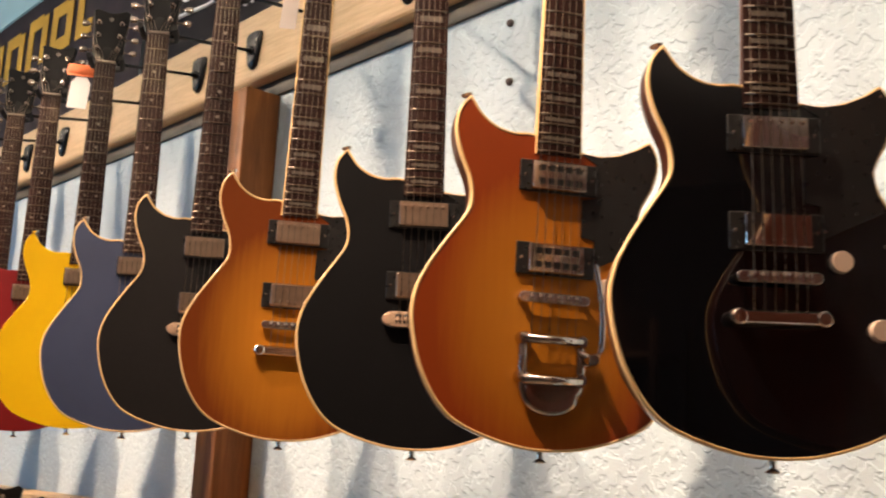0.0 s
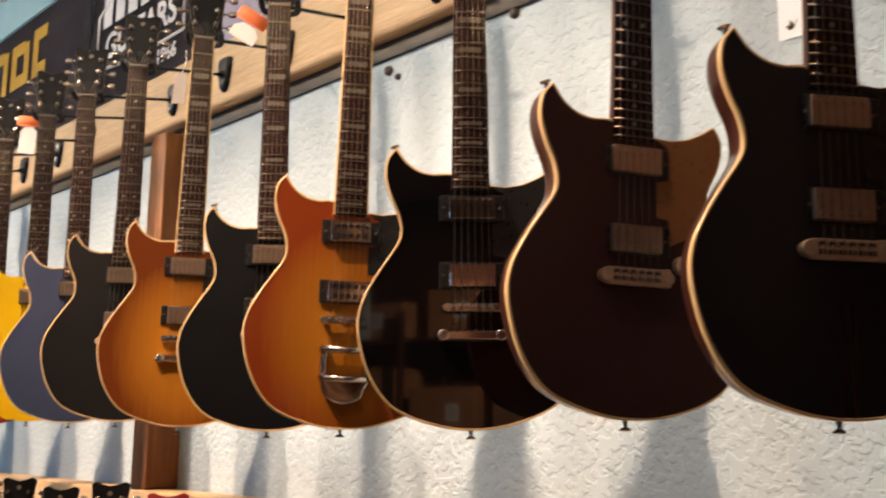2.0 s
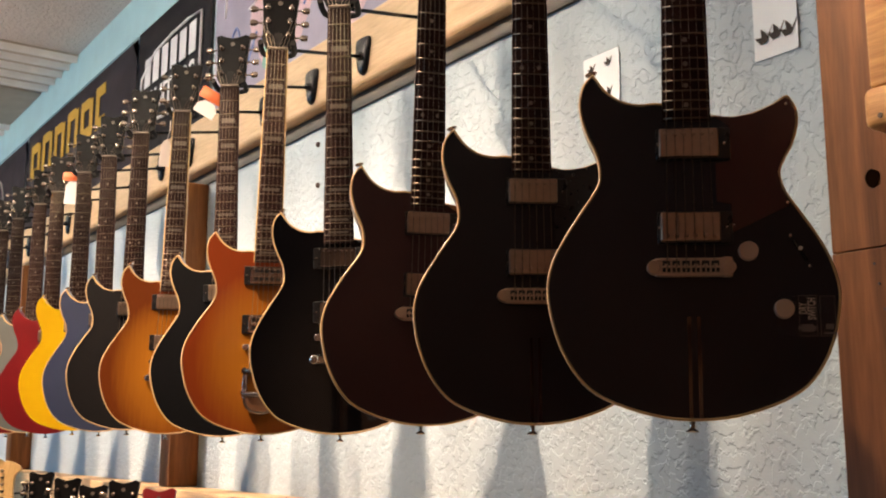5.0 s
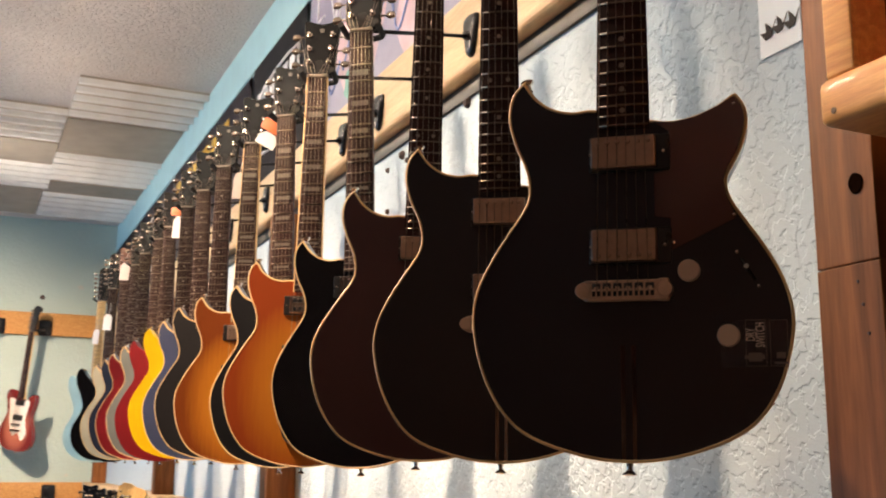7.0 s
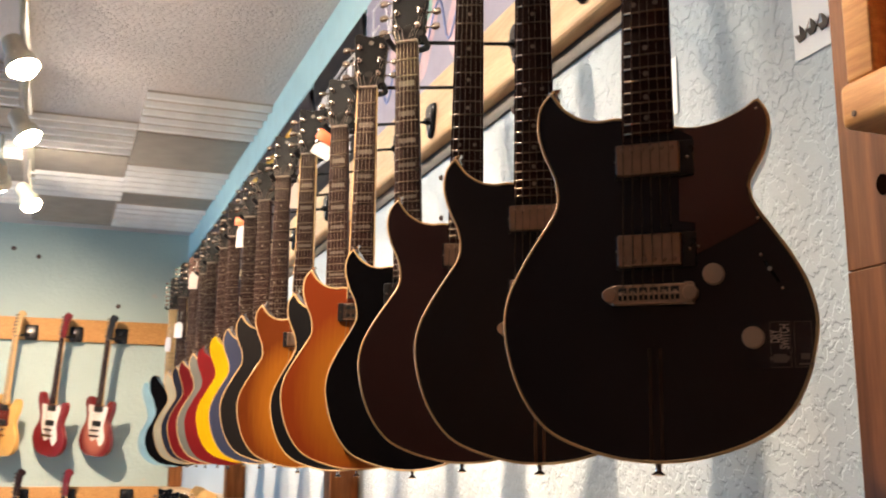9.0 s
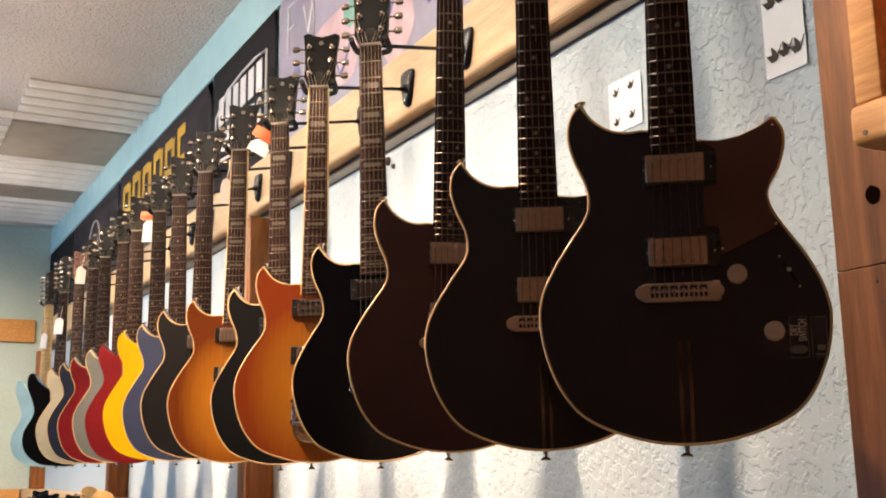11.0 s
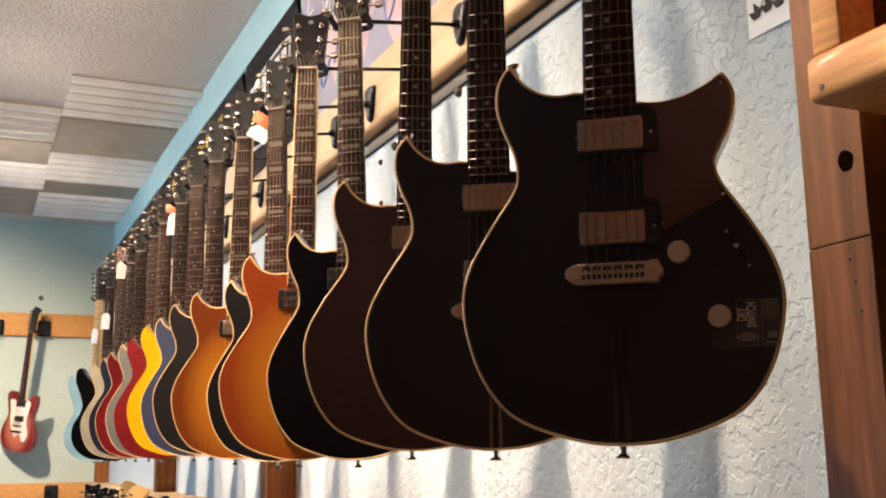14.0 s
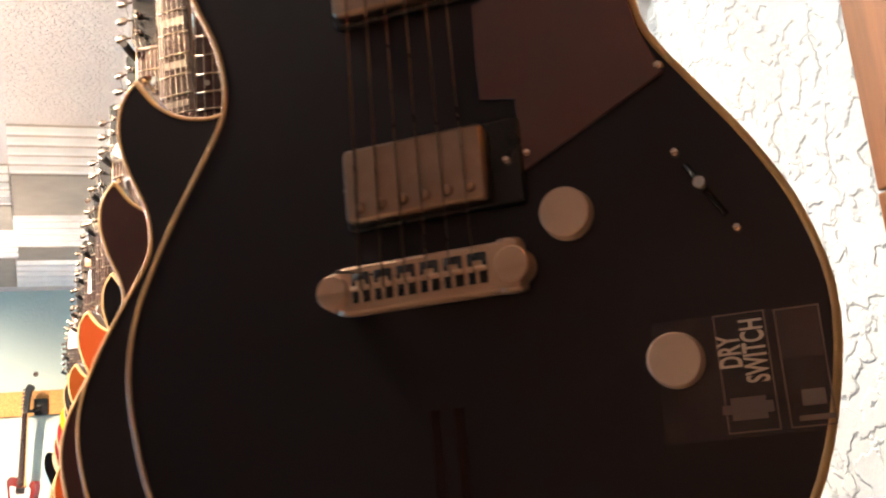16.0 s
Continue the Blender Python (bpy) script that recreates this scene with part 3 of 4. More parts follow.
def bridge_bm():
    """Wrap-over bridge: a bar with thumb-screw lugs and saddles in windows."""
    o = V2([(-.0455, -.004), (-.0455, .004), (-.0425, .0085), (-.037, .0095), (-.034, .0105), (.034, .0105), (.036, .0115), (.0435, .0115), (.0460, .0095), (.0465, .0),
            (.0460, -.0095), (.0435, -.0112), (.036, -.0112), (.034, -.0108), (-.034, -.0108), (-.037, -.0095), (-.0425, -.0085)])
    base = slab(spline(o, 2), -0.0125, -0.003, 0.0015)
    lugs = []
    for sx in (-0.041, 0.042):
        lg = lathe([(0, -0.0140), (0.0070, -0.0140), (0.0078, -0.0130), (0.0078, -0.002), (0, -0.002)], 18)
        slot = box(-0.0066, 0.0066, -0.0143, -0.0139, -0.0007, 0.0007)
        for b_ in (lg, slot):
            for v in b_.verts:
                v.co.x += sx
        lugs += [lg, slot]
    posts = [tube([(sx, -0.004, 0), (sx, 0.002, 0)], 0.0045, 10) for sx in (-0.041, 0.042)]
    return merge(base, *lugs, *posts)


def window_bm():
    """Dark windows round the saddles."""
    return box(-0.0042, 0.0042, -0.0131, -0.0126, -0.0062, 0.0070, 0.0003, 1)


def saddle_bm():
    return merge(box(-0.0008, 0.0008, -0.0136, -0.0131, -0.0062, 0.0), box(-0.0042, 0.0042, -0.0139, -0.0131, -0.0012, 0.0012, 0.0004, 1), box(-0.0022, 0.0022, -0.0136, -0.0131, 0.0012, 0.0034))


def tom_bm():
    bar = slab(rounded(-0.042, 0.042, -0.006, 0.006, 0.0058), -0.0145, -0.0075, 0.0012)
    teeth = [box(-0.0270 + i * 0.0108 - 0.0032, -0.0270 + i * 0.0108 + 0.0032, -0.0165, -0.014, -0.0045, 0.0045, 0.0006, 1) for i in range(6)]
    posts = [tube([(sx, -0.008, 0), (sx, 0.002, 0)], 0.004, 10) for sx in (-0.037, 0.037)]
    return merge(bar, *teeth, *posts)


def tail_bm():
    bar = slab(rounded(-0.050, 0.050, -0.0075, 0.0075, 0.007), -0.0165, -0.0045, 0.003)
    lugs = [lathe([(0, -0.0185), (0.006, -0.0182), (0.0078, -0.0165), (0.0078, 0.001), (0, 0.001)], 14) for _ in range(2)]
    for lg, sx in zip(lugs, (-0.041, 0.041)):
        for v in lg.verts:
            v.co.x += sx
    return merge(bar, *lugs)


def vibrato_frame_bm():
    """Cast horseshoe frame of a roller vibrato."""
    path = [(-.033, -.006, .035), (-.034, -.009, .012), (-.033, -.009, -.014), (-.029, -.008, -.032), (-.018, -.008, -.043), (0, -.008, -.047), (.018, -.008, -.043), (.029, -.008, -.032), (.033, -.009, -.014), (.034, -.009, .012), (.033, -.006, .035)]
    cast = slab(spline(V2([(-.034, -.012), (-.030, -.034), (-.018, -.046), (0, -.049), (.018, -.046), (.030, -.034), (.034, -.012), (.022, -.016), (.018, -.028), (0, -.034), (-.018, -.028), (-.022, -.016)]), 3), -0.013, -0.001, 0.003)
    return merge(tube([tuple(q) for q in spline(path, 3, False)], 0.0055, 8), cast)


def vibrato_arm_bm():
    joint = lathe([(0, -0.034), (0.006, -0.034), (0.0075, -0.030), (0.0075, -0.012), (0, -0.010)], 14)
    for v in joint.verts:
        v.co.x += 0.042
        v.co.z += 0.012
    return merge(joint, tube([tuple(q) for q in spline([(.030, -.016, .020), (.045, -.026, .016), (.052, -.028, .030), (.050, -.030, .075), (.040, -.032, .120)], 5, False)], 0.0032, 8))


def knob_bm():
    return lathe([(0, -0.0078), (0.0100, -0.0078), (0.0106, -0.0072), (0.0108, -0.0020), (0.0112, -0.0005), (0, -0.0005)], 26)


def pin_bm():
    return lathe([(0, 0.0), (0.004, 0.0), (0.0032, -0.005), (0.0034, -0.008), (0.0072, -0.011), (0.0075, -0.0125), (0, -0.0135)], 14, "z")


def bar_mesh(x, w, y, sx, sw):
    return box(x - sx, x + sx, y - 0.0003, y, w - sw, w + sw)


def strings_mesh(i, to_tail):
    x0, x1 = (i - 2.5) * 0.0104, (i - 2.5) * 0.0070
    low = (x0, -0.0125, BRIDGE - 0.002) if not to_tail else (x0, -0.012, to_tail)
    pts = [low, (x0, -0.0150, BRIDGE), (x1, -0.0075, NUT), (x1 * 2.2 + (0.004 if i > 2 else -0.004), 0.003, NUT + 0.030 + 0.030 * (2 - i if i < 3 else i - 3))]
    return tube(pts, (0.00062, 0.00056, 0.00050, 0.00045, 0.00040, 0.00036)[i], 5)


DOTS = (3, 5, 7, 9, 12, 15, 17, 19, 21)


def guitar(m, name="electric_guitar", label="", top=M_BLACK, sides=None, shape="rev", bound=M_CREAM, guard=M_GUARD, pickups="hum", hardware="wrap",
           inlay="dot", neck=M_MAHOG, fingerboard=M_ROSE, head=M_HEAD, metal=M_NICKEL, keys=M_CHROME, knobs=M_KNOB, group="guitars on the long wall", stripes=False, neck_edge=None, kind_head="rev"):
    """An electric guitar: origin at the lower strap pin, x across, y from the top to the back, z along the neck."""
    g = thing(name, m, label, "guitar", group)
    if sides is None:
        sides = M_SIDE if bound else top
    part("body", cached(("body", shape), sides, lambda: body_bm(shape)), None, g)
    part("top", cached(("top", shape), top, lambda: top_bm(shape)), None, g)
    if bound:
        part("binding", cached(("binding", shape), bound, lambda: binding_bm(shape)), None, g, "cream binding strip")
    part("neck", cached("neck", neck, neck_bm), None, g)
    fb = part("fretboard", cached("fretboard", fingerboard, board_bm), None, g)
    if neck_edge:
        for sx in (-1, 1):
            part("neck_binding", cached(("neck_binding", sx), neck_edge, lambda: skin([[(sx * (neck_half(w) + e), y, w) for e, y in ((-0.0012, -0.0033), (0.0006, -0.0026), (0.0006, 0.0040), (-0.0006, 0.0040))] for w in (0.3474, NUT - 0.002)], smooth=False)), None, g)
    fm = cached("fret", M_FRET, fret_bm)
    for n in range(1, 23):
        w = fret_at(n)
        part("fret", fm, None, fb, at=Matrix.LocRotScale((0, -0.0050, w), None, (neck_half(w) * 0.95, 1, 1)))
    for n in DOTS:
        w = (fret_at(n) + fret_at(n - 1)) / 2
        if inlay == "dot":
            dm = cached("inlay", M_PEARL, lambda: lathe([(0, -0.0052), (0.0030, -0.0052), (0.0030, -0.0040), (0, -0.0040)], 12))
            for dx in ((-0.012, 0.012) if n == 12 else (0.0,)):
                part("inlay", dm, None, fb, at=pose(dx, 0.0006 if dx else 0.0, w))
        else:
            bmh = cached("inlay_block", M_BLOCK, lambda: box(-0.5, 0.5, -0.0052, -0.0040, -0.5, 0.5))
            part("inlay", bmh, None, fb, at=Matrix.LocRotScale((0, 0.0002, w), None, (neck_half(w) * 1.35, 1, (fret_at(n - 1) - fret_at(n)) * 0.34)))
    part("nut", cached("nut", M_PEARL, lambda: box(-0.0215, 0.0215, -0.0065, 0.004, NUT - 0.002, NUT + 0.003, 0.0008, 1)), None, g)
    hd = part("headstock", cached(("headstock", kind_head), head, lambda: head_bm(kind_head)), None, g, at=pose(0, 0.002, NUT + 0.003, -9))
    tm, km = cached("tuner", M_KEY, tuner_bm), cached("tuner_key", M_KEY, key_bm)
    for i in range(6):
        if kind_head == "rev":
            s, k = (-1 if i < 3 else 1), i % 3
            tx, tz = s * (0.021 + 0.002 * k), 0.030 + 0.033 * k
            part("tuner", tm, None, hd, at=pose(tx, 0, tz))
            part("tuner_key", km, None, hd, at=pose(s * (0.037 + 0.001 * k), 0.008, tz, 0, 0, 0 if s > 0 else 180))
        else:
            tx, tz = -0.014 - 0.003 * i, 0.025 + 0.024 * i
            part("tuner", tm, None, hd, at=pose(tx + 0.002, 0, tz))
            part("tuner_key", km, None, hd, at=pose(-0.030 - 0.003 * i, 0.008, tz, 0, 0, 180))
    if kind_head == "rev":
        part("rod_cover", cached("rod_cover", M_SUN, lambda: slab(rounded(-0.009, 0.009, 0.006, 0.036, 0.006), -0.0015, 0.0, 0.0005)), None, hd)
        part("emblem", cached("emblem", M_BLOCK, lambda: lathe([(0.0040, -0.0006), (0.0052, -0.0006), (0.0052, 0.0), (0.0040, 0.0)], 20)), None, hd, at=pose(0, 0, 0.108))
    rm, pm = cached(("pickup_ring", inlay), M_PLASTIC, lambda: ring_bm(-0.0365 if inlay == "dot" else -0.0465)), cached("pickup", metal, lambda: pickup_bm("hum"))
    sm = cached("screw", keys, ring_screw_bm)
    if pickups:
        for w in (0.320, 0.2215):
            r = part("pickup_ring", rm, None, g, at=pose(0.001, 0, w))
            c = part("pickup", pm, None, r, at=pose(0, -0.003, 0, 0, 180 if w > 0.3 else 0, 0))
            if pickups == "slots":
                for i in range(10):
                    part("slot", cached("slot", M_PLASTIC, slots_bm), None, r, at=pose(-0.0225 + (i % 5) * 0.0112, -0.003, 0.008 if i < 5 else -0.008))
            for sx in (-0.0350 if inlay == "dot" else -0.0405, 0.0410):
                part("screw", sm, None, r, at=pose(sx, 0, 0))
    tail = None
    if hardware == "wrap":
        b = part("bridge", cached("bridge", M_BRIDGE, bridge_bm), None, g, at=pose(0, 0, BRIDGE))
        for i in range(6):
            part("saddle_window", cached("saddle_window", M_PLASTIC, window_bm), None, b, at=pose(-0.0270 + i * 0.0108, 0, 0))
            part("saddle", cached("saddle", M_BRIDGE, saddle_bm), None, b, at=pose(-0.0270 + i * 0.0108, 0, 0))
    elif hardware:
        part("bridge", cached("bridge_bar", keys, tom_bm), None, g, at=pose(0, 0, BRIDGE))
        tail = 0.135
        if hardware == "stop":
            part("tailpiece", cached("tailpiece", keys, tail_bm), None, g, at=pose(0, 0, 0.136))
        else:
            tail = 0.118
            vb = part("vibrato", cached("vibrato", keys, vibrato_frame_bm), None, g, at=pose(0, 0, 0.095))
            part("roller", cached("roller", keys, lambda: tube([(-.034, -.013, 0), (.034, -.013, 0)], 0.0055, 12)), None, vb, at=pose(0, 0, 0.033))
            part("roller", cached("roller", keys, lambda: tube([(-.034, -.013, 0), (.034, -.013, 0)], 0.0055, 12)), None, vb, at=pose(0, -0.004, -0.013))
            ear = cached("ear", keys, lambda: lathe([(0, -0.018), (0.006, -0.017), (0.008, -0.012), (0.008, -0.001), (0, -0.001)], 14))
            for x, w in ((-0.034, 0.033), (0.034, 0.033), (-0.034, -0.010), (0.034, -0.010)):
                part("ear", ear, None, vb, at=pose(x, 0, w))
            part("vibrato_arm", cached("vibrato_arm", keys, vibrato_arm_bm), None, vb)
    for i in range(6):
        part("string", cached(("string", i, tail), M_STRING, lambda: strings_mesh(i, tail)), None, g)
    if guard and shape == "rev":
        gd = part("pickguard", cached("pickguard", guard, guard_bm), None, g)
        for x, w in ((0.110, 0.250), (0.0505, 0.224), (0.113, 0.366)):
            part("screw", sm, None, gd, at=pose(x, 0.0035, w))
    if shape == "rev":
        for x, w in ((0.0648, 0.1942), (0.1014, 0.1284)):
            part("knob", cached("knob", knobs, knob_bm), None, g, at=pose(x, 0, w))
        sw = part("switch", cached("switch_plate", M_STEEL, lambda: tube([(0.1150, -0.0006, 0.206), (0.1282, -0.0006, 0.183)], 0.0016, 6)), None, g)
        for x, w in ((0.1117, 0.212), (0.1315, 0.1771)):
            part("screw", sm, None, sw, at=pose(x, 0.0042, w))
        part("lever", cached("lever", keys, lambda: tube([(0.1216, 0.0, 0.1945), (0.1205, -0.009, 0.196)], 0.0017, 8, 1.5)), None, sw)
        part("jack_plate", cached("jack_plate", keys, lambda: merge(slab(rounded(-0.017, 0.017, -0.011, 0.011, 0.009), -0.0015, 0.0015, 0.0006), lathe([(0.0045, -0.005), (0.0075, -0.005), (0.008, 0), (0.0045, 0)], 14))), None, g,
             at=Matrix.Translation((0.1335, 0.021, 0.0625)) @ pose(0, 0, 0, 0, 50, 0) @ pose(0, 0, 0, 0, 0, 90))
    if stripes:
        for x in (-0.0025, 0.0085):
            part("stripe", cached("stripe", M_STRIPE, lambda: box(-0.0022, 0.0022, -0.0004, 0.0, 0.006, 0.120)), None, g, at=pose(x, 0, 0))
    pm2 = cached("strap_pin", keys, pin_bm)
    part("strap_pin", pm2, None, g, at=pose(0, 0.021, 0.004))
    if shape == "rev":
        part("strap_pin", pm2, None, g, at=pose(-0.106, 0.021, 0.405, 0, 165))
    return g


def hanger(nut, wall_x, plate_y, z_up=0.056):
    """A padded yoke on a long black rod, screwed to the rail. nut: where the neck hangs."""
    n = Vector(nut)
    h = thing("guitar_hanger", pose(wall_x, plate_y, n.z + z_up), "black steel guitar hanger with a teardrop back plate", "hanger", "guitar hangers")
    tear = V2([(0, -.050), (-.017, -.040), (-.027, .0), (-.031, .026), (-.026, .040), (0, .045), (.026, .040), (.031, .026), (.027, .0), (.017, -.040)])
    pl = skin([[(-0.012, q.x * 0.55, q.y * 0.6) for q in spline(tear, 3)], [(-0.010, q.x * 0.85, q.y * 0.9) for q in spline(tear, 3)], [(-0.003, q.x, q.y) for q in spline(tear, 3)], [(0, q.x, q.y) for q in spline(tear, 3)]])
    base = part("back_plate", cached("back_plate", M_STEEL, lambda: pl), None, h)
    e = n - Vector((wall_x, plate_y, n.z + z_up))
    part("rod", tube([(-0.008, 0, -0.005), e * 0.93], 0.0042, 8), M_STEEL, h)
    part("boss", cached("boss", M_STEEL, lambda: lathe([(0, -0.022), (0.008, -0.022), (0.010, -0.016), (0.012, -0.008), (0, -0.008)], 12, "x")), None, h, at=pose(0, 0, -0.005))
    return h, e


def yoke(h, e, turn):
    """The two padded prongs beside the neck."""
    ym = cached("yoke", M_SUN, lambda: tube([tuple(q) for q in spline([(-.034, -.030, .004), (-.034, .0, -.002), (-.028, .024, -.004), (0, .032, -.004), (.028, .024, -.004), (.034, .0, -.002), (.034, -.030, .004)], 3, False)], 0.0062, 8))
    part("yoke", ym, None, h, at=Matrix.Translation(e) @ pose(0, 0, 0, 0, 0, turn))


# x, y, turn from the wall, height of the strap pin, lean
HUNG = [
    (0.871, -0.139, 47.4, 1.497, -0.86), (0.874, 0.141, 57.0, 1.495, -0.17), (0.877, 0.412, 65.4, 1.496, -1.07), (0.892, 0.704, 51.6, 1.483, 0.85),
    (0.872, 0.983, 59.3, 1.483, -0.9), (0.898, 1.242, 52.5, 1.479, 0.5), (0.871, 1.519, 57.4, 1.485, -0.85), (0.870, 1.801, 55.6, 1.496, -0.28),
    (0.880, 2.075, 54.4, 1.493, 0.5), (0.879, 2.331, 58.1, 1.497, 0.24), (0.874, 2.616, 55.9, 1.488, 0.3), (0.876, 2.865, 56.5, 1.492, 0.0),
    (0.874, 3.165, 57.0, 1.490, 0.2), (0.876, 3.455, 56.0, 1.492, -0.3), (0.876, 3.735, 57.0, 1.490, 0.2), (0.870, 4.120, 56.0, 1.488, 0.0), (0.868, 4.540, 54.0, 1.485, 0.0)]
LOOKS = [
    dict(label="satin black electric guitar with cream binding and brown pickguard", top=M_BLACK, stripes=True),
    dict(label="satin black electric guitar with cream binding and reflection-tinted gloss stripes", top=M_BLACK2, guard=M_PLASTIC, stripes=True),
    dict(label="oxblood brown satin electric guitar with tan pickguard", top=M_BROWN, guard=M_TAN),
    dict(label="glossy black electric guitar with chrome stop tailpiece", top=M_GLOSS, guard=M_PLASTIC, hardware="stop", metal=M_MIRROR, inlay="block"),
    dict(label="honey amber electric guitar with chrome vibrato tailpiece", top=M_AMBER, guard=M_PLASTIC, hardware="vibrato", pickups="slots", metal=M_CHROME, inlay="block", neck_edge=M_CREAM),
    dict(label="satin black electric guitar with nickel pickups", top=M_BLACK3, guard=M_PLASTIC, inlay="block"),
    dict(label="faded honey burst electric guitar with black pickguard", top=M_AMBER2, guard=M_PLASTIC, hardware="stop", inlay="block", neck_edge=M_CREAM),
    dict(label="charcoal satin electric guitar with cream binding", top=M_CHAR, guard=M_PLASTIC),
    dict(label="steel blue electric guitar with pale binding", top=M_BLUE, guard=None),
    dict(label="bright yellow electric guitar without binding", top=M_YELLOW, guard=None, bound=None),
    dict(label="dark red electric guitar without binding", top=M_RED, guard=None, bound=None),
    dict(label="grey-green electric guitar with pale binding", top=M_GREY, guard=None),
    dict(label="wine red electric guitar with cream binding", top=M_RED, guard=None),
    dict(label="navy electric guitar with cream binding", top=M_NAVY, guard=None),
    dict(label="pale sage electric guitar with cream binding", top=M_SAGE, guard=None, head=M_MAHOG),
    dict(label="black double-cutaway electric guitar with bright tuners", top=M_GLOSS, shape="strat", bound=None, guard=None, kind_head="fender", hardware=None, pickups="hum", neck=M_MAPLE),
    dict(label="pale blue double-cutaway electric guitar with maple neck", top=M_SKY, shape="strat", bound=None, guard=None, kind_head="fender", hardware=None, neck=M_MAPLE, fingerboard=M_MAPLE),
]
for (gx, gy, turn, gz, lean), looks in zip(HUNG, LOOKS):
    m = pose(gx, gy, gz, 0, -lean, turn - 90)
    guitar(m, **looks)
    at = m @ Vector((0, 0.012, NUT + 0.004))
    h, e = hanger(at, RAIL_X, gy + 0.12, 0.082)
    yoke(h, e, turn - 90)

# the lower row: only the heads rise above its rail
LOW = [(0.47, M_HEAD, M_CHAR, "rev"), (0.80, M_HEAD, M_BLACK, "rev"), (1.10, M_SKY, M_SKY, "rev"), (1.54, M_RED, M_RED, "rev"), (1.80, M_HEAD, M_GLOSS, "rev"), (2.06, M_HEAD, M_BLACK, "rev"),
       (2.32, M_HEAD, M_CHAR, "rev"), (2.62, M_HEAD, M_AMBER, "rev"), (3.05, M_MAPLE, M_BUTTER, "fender"), (3.30, M_MAPLE, M_SKY, "fender"), (3.62, M_HEAD, M_NAVY, "rev"), (3.95, M_HEAD, M_RED, "rev"), (4.25, M_STEEL, M_GREY, "rev"), (4.56, M_STEEL, M_GLOSS, "rev")]
for i, (gy, hm, bmat, kh) in enumerate(LOW):
    m = pose(0.87, gy, 0.425 + 0.012 * math.sin(i * 2.1), 0, 0, 56 - 90)
    guitar(m, label="electric guitar hanging below with its head above the rail", top=bmat, head=hm, kind_head=kh, guard=None, bound=None,
           neck=M_MAPLE if hm is M_MAPLE else M_MAHOG, fingerboard=M_MAPLE if hm is M_MAPLE else M_ROSE, group="guitars in the lower row")
    at = m @ Vector((0, 0.012, NUT + 0.004))
    h, e = hanger(at, 1.09, gy + 0.05, 0.02)
    yoke(h, e, 56 - 90)

# ---------------------------------------------------------------- far wall
structure("rail_far_upper", box(-4.0, 1.12, FAR - 0.045, FAR, 2.345, 2.505, 0.004), M_SHELF, "honey pine board on the far wall", "rail")
structure("rail_far_lower", box(-4.0, 1.08, FAR - 0.045, FAR, 1.19, 1.335, 0.004), M_SHELF, "lower honey pine board on the far wall", "rail")


def pick_guard(g, mat, tele=False):
    o = [(-.03, .10), (-.075, .19), (-.085, .27), (-.10, .34), (-.06, .345), (-.028, .335), (.028, .325), (.07, .345), (.095, .33), (.085, .27), (.075, .20), (.10, .12), (.06, .07), (.02, .12)]
    if tele:
        o = [(-.035, .20), (-.09, .22), (-.10, .27), (-.105, .33), (-.06, .35), (-.028, .345), (.028, .325), (.06, .31), (.065, .25), (.06, .20)]
    return part("pickguard", slab(spline(V2(o), 3), -0.0028, -0.0003, 0.0008), mat, g)


FARG = [(-0.50, "strat", M_GLOSS, M_WHITE, M_MAPLE, M_ROSE, "black guitar with white pickguard on the far wall"),
        (-0.20, "strat", M_SUNB, M_WHITE, M_MAPLE, M_ROSE, "sunburst guitar with white pickguard on the far wall"),
        (0.10, "tele", M_BUTTER, M_MAROON, M_MAPLE, M_MAPLE, "butterscotch guitar with maroon pickguard and maple neck"),
        (0.40, "strat", M_RED, M_WHITE, M_RED, M_ROSE, "red guitar with white pickguard and red head"),
        (0.705, "tele", M_REDB, M_WHITE, M_PLASTIC, M_ROSE, "red burst bass guitar with white pickguard")]
for fx, shape, top, gm, hm, fbm, label in FARG:
    m = pose(fx - 0.105, FAR - 0.20, 1.545, 0, 6.0, -52)
    g = guitar(m, label=label, top=top, shape=shape, bound=None, guard=None, head=hm, neck=M_MAPLE, fingerboard=fbm, hardware="stop", pickups="hum", kind_head="fender", group="guitars on the far wall", metal=M_PLASTIC)
    pick_guard(g, gm, shape == "tele" and gm is M_MAROON)
    h = thing("guitar_hanger", pose(fx + 0.045, FAR - 0.045, 2.395), "black guitar hanger on a square block", "hanger", "hangers on the far wall")
    part("back_plate", cached("far_plate", M_STEEL, lambda: box(-0.045, 0.045, -0.03, 0.0, -0.055, 0.055, 0.012, 3)), None, h)
    part("rod", cached("far_rod", M_STEEL, lambda: tube([(0, -0.02, 0), (-0.05, -0.135, -0.03)], 0.006, 8)), None, h)
    part("yoke", cached("far_yoke", M_SUN, lambda: tube([(-.09, -.17, -.03), (-.085, -.14, -.033), (-.05, -.128, -.035), (-.015, -.14, -.033), (-.01, -.17, -.03)], 0.007, 8)), None, h)
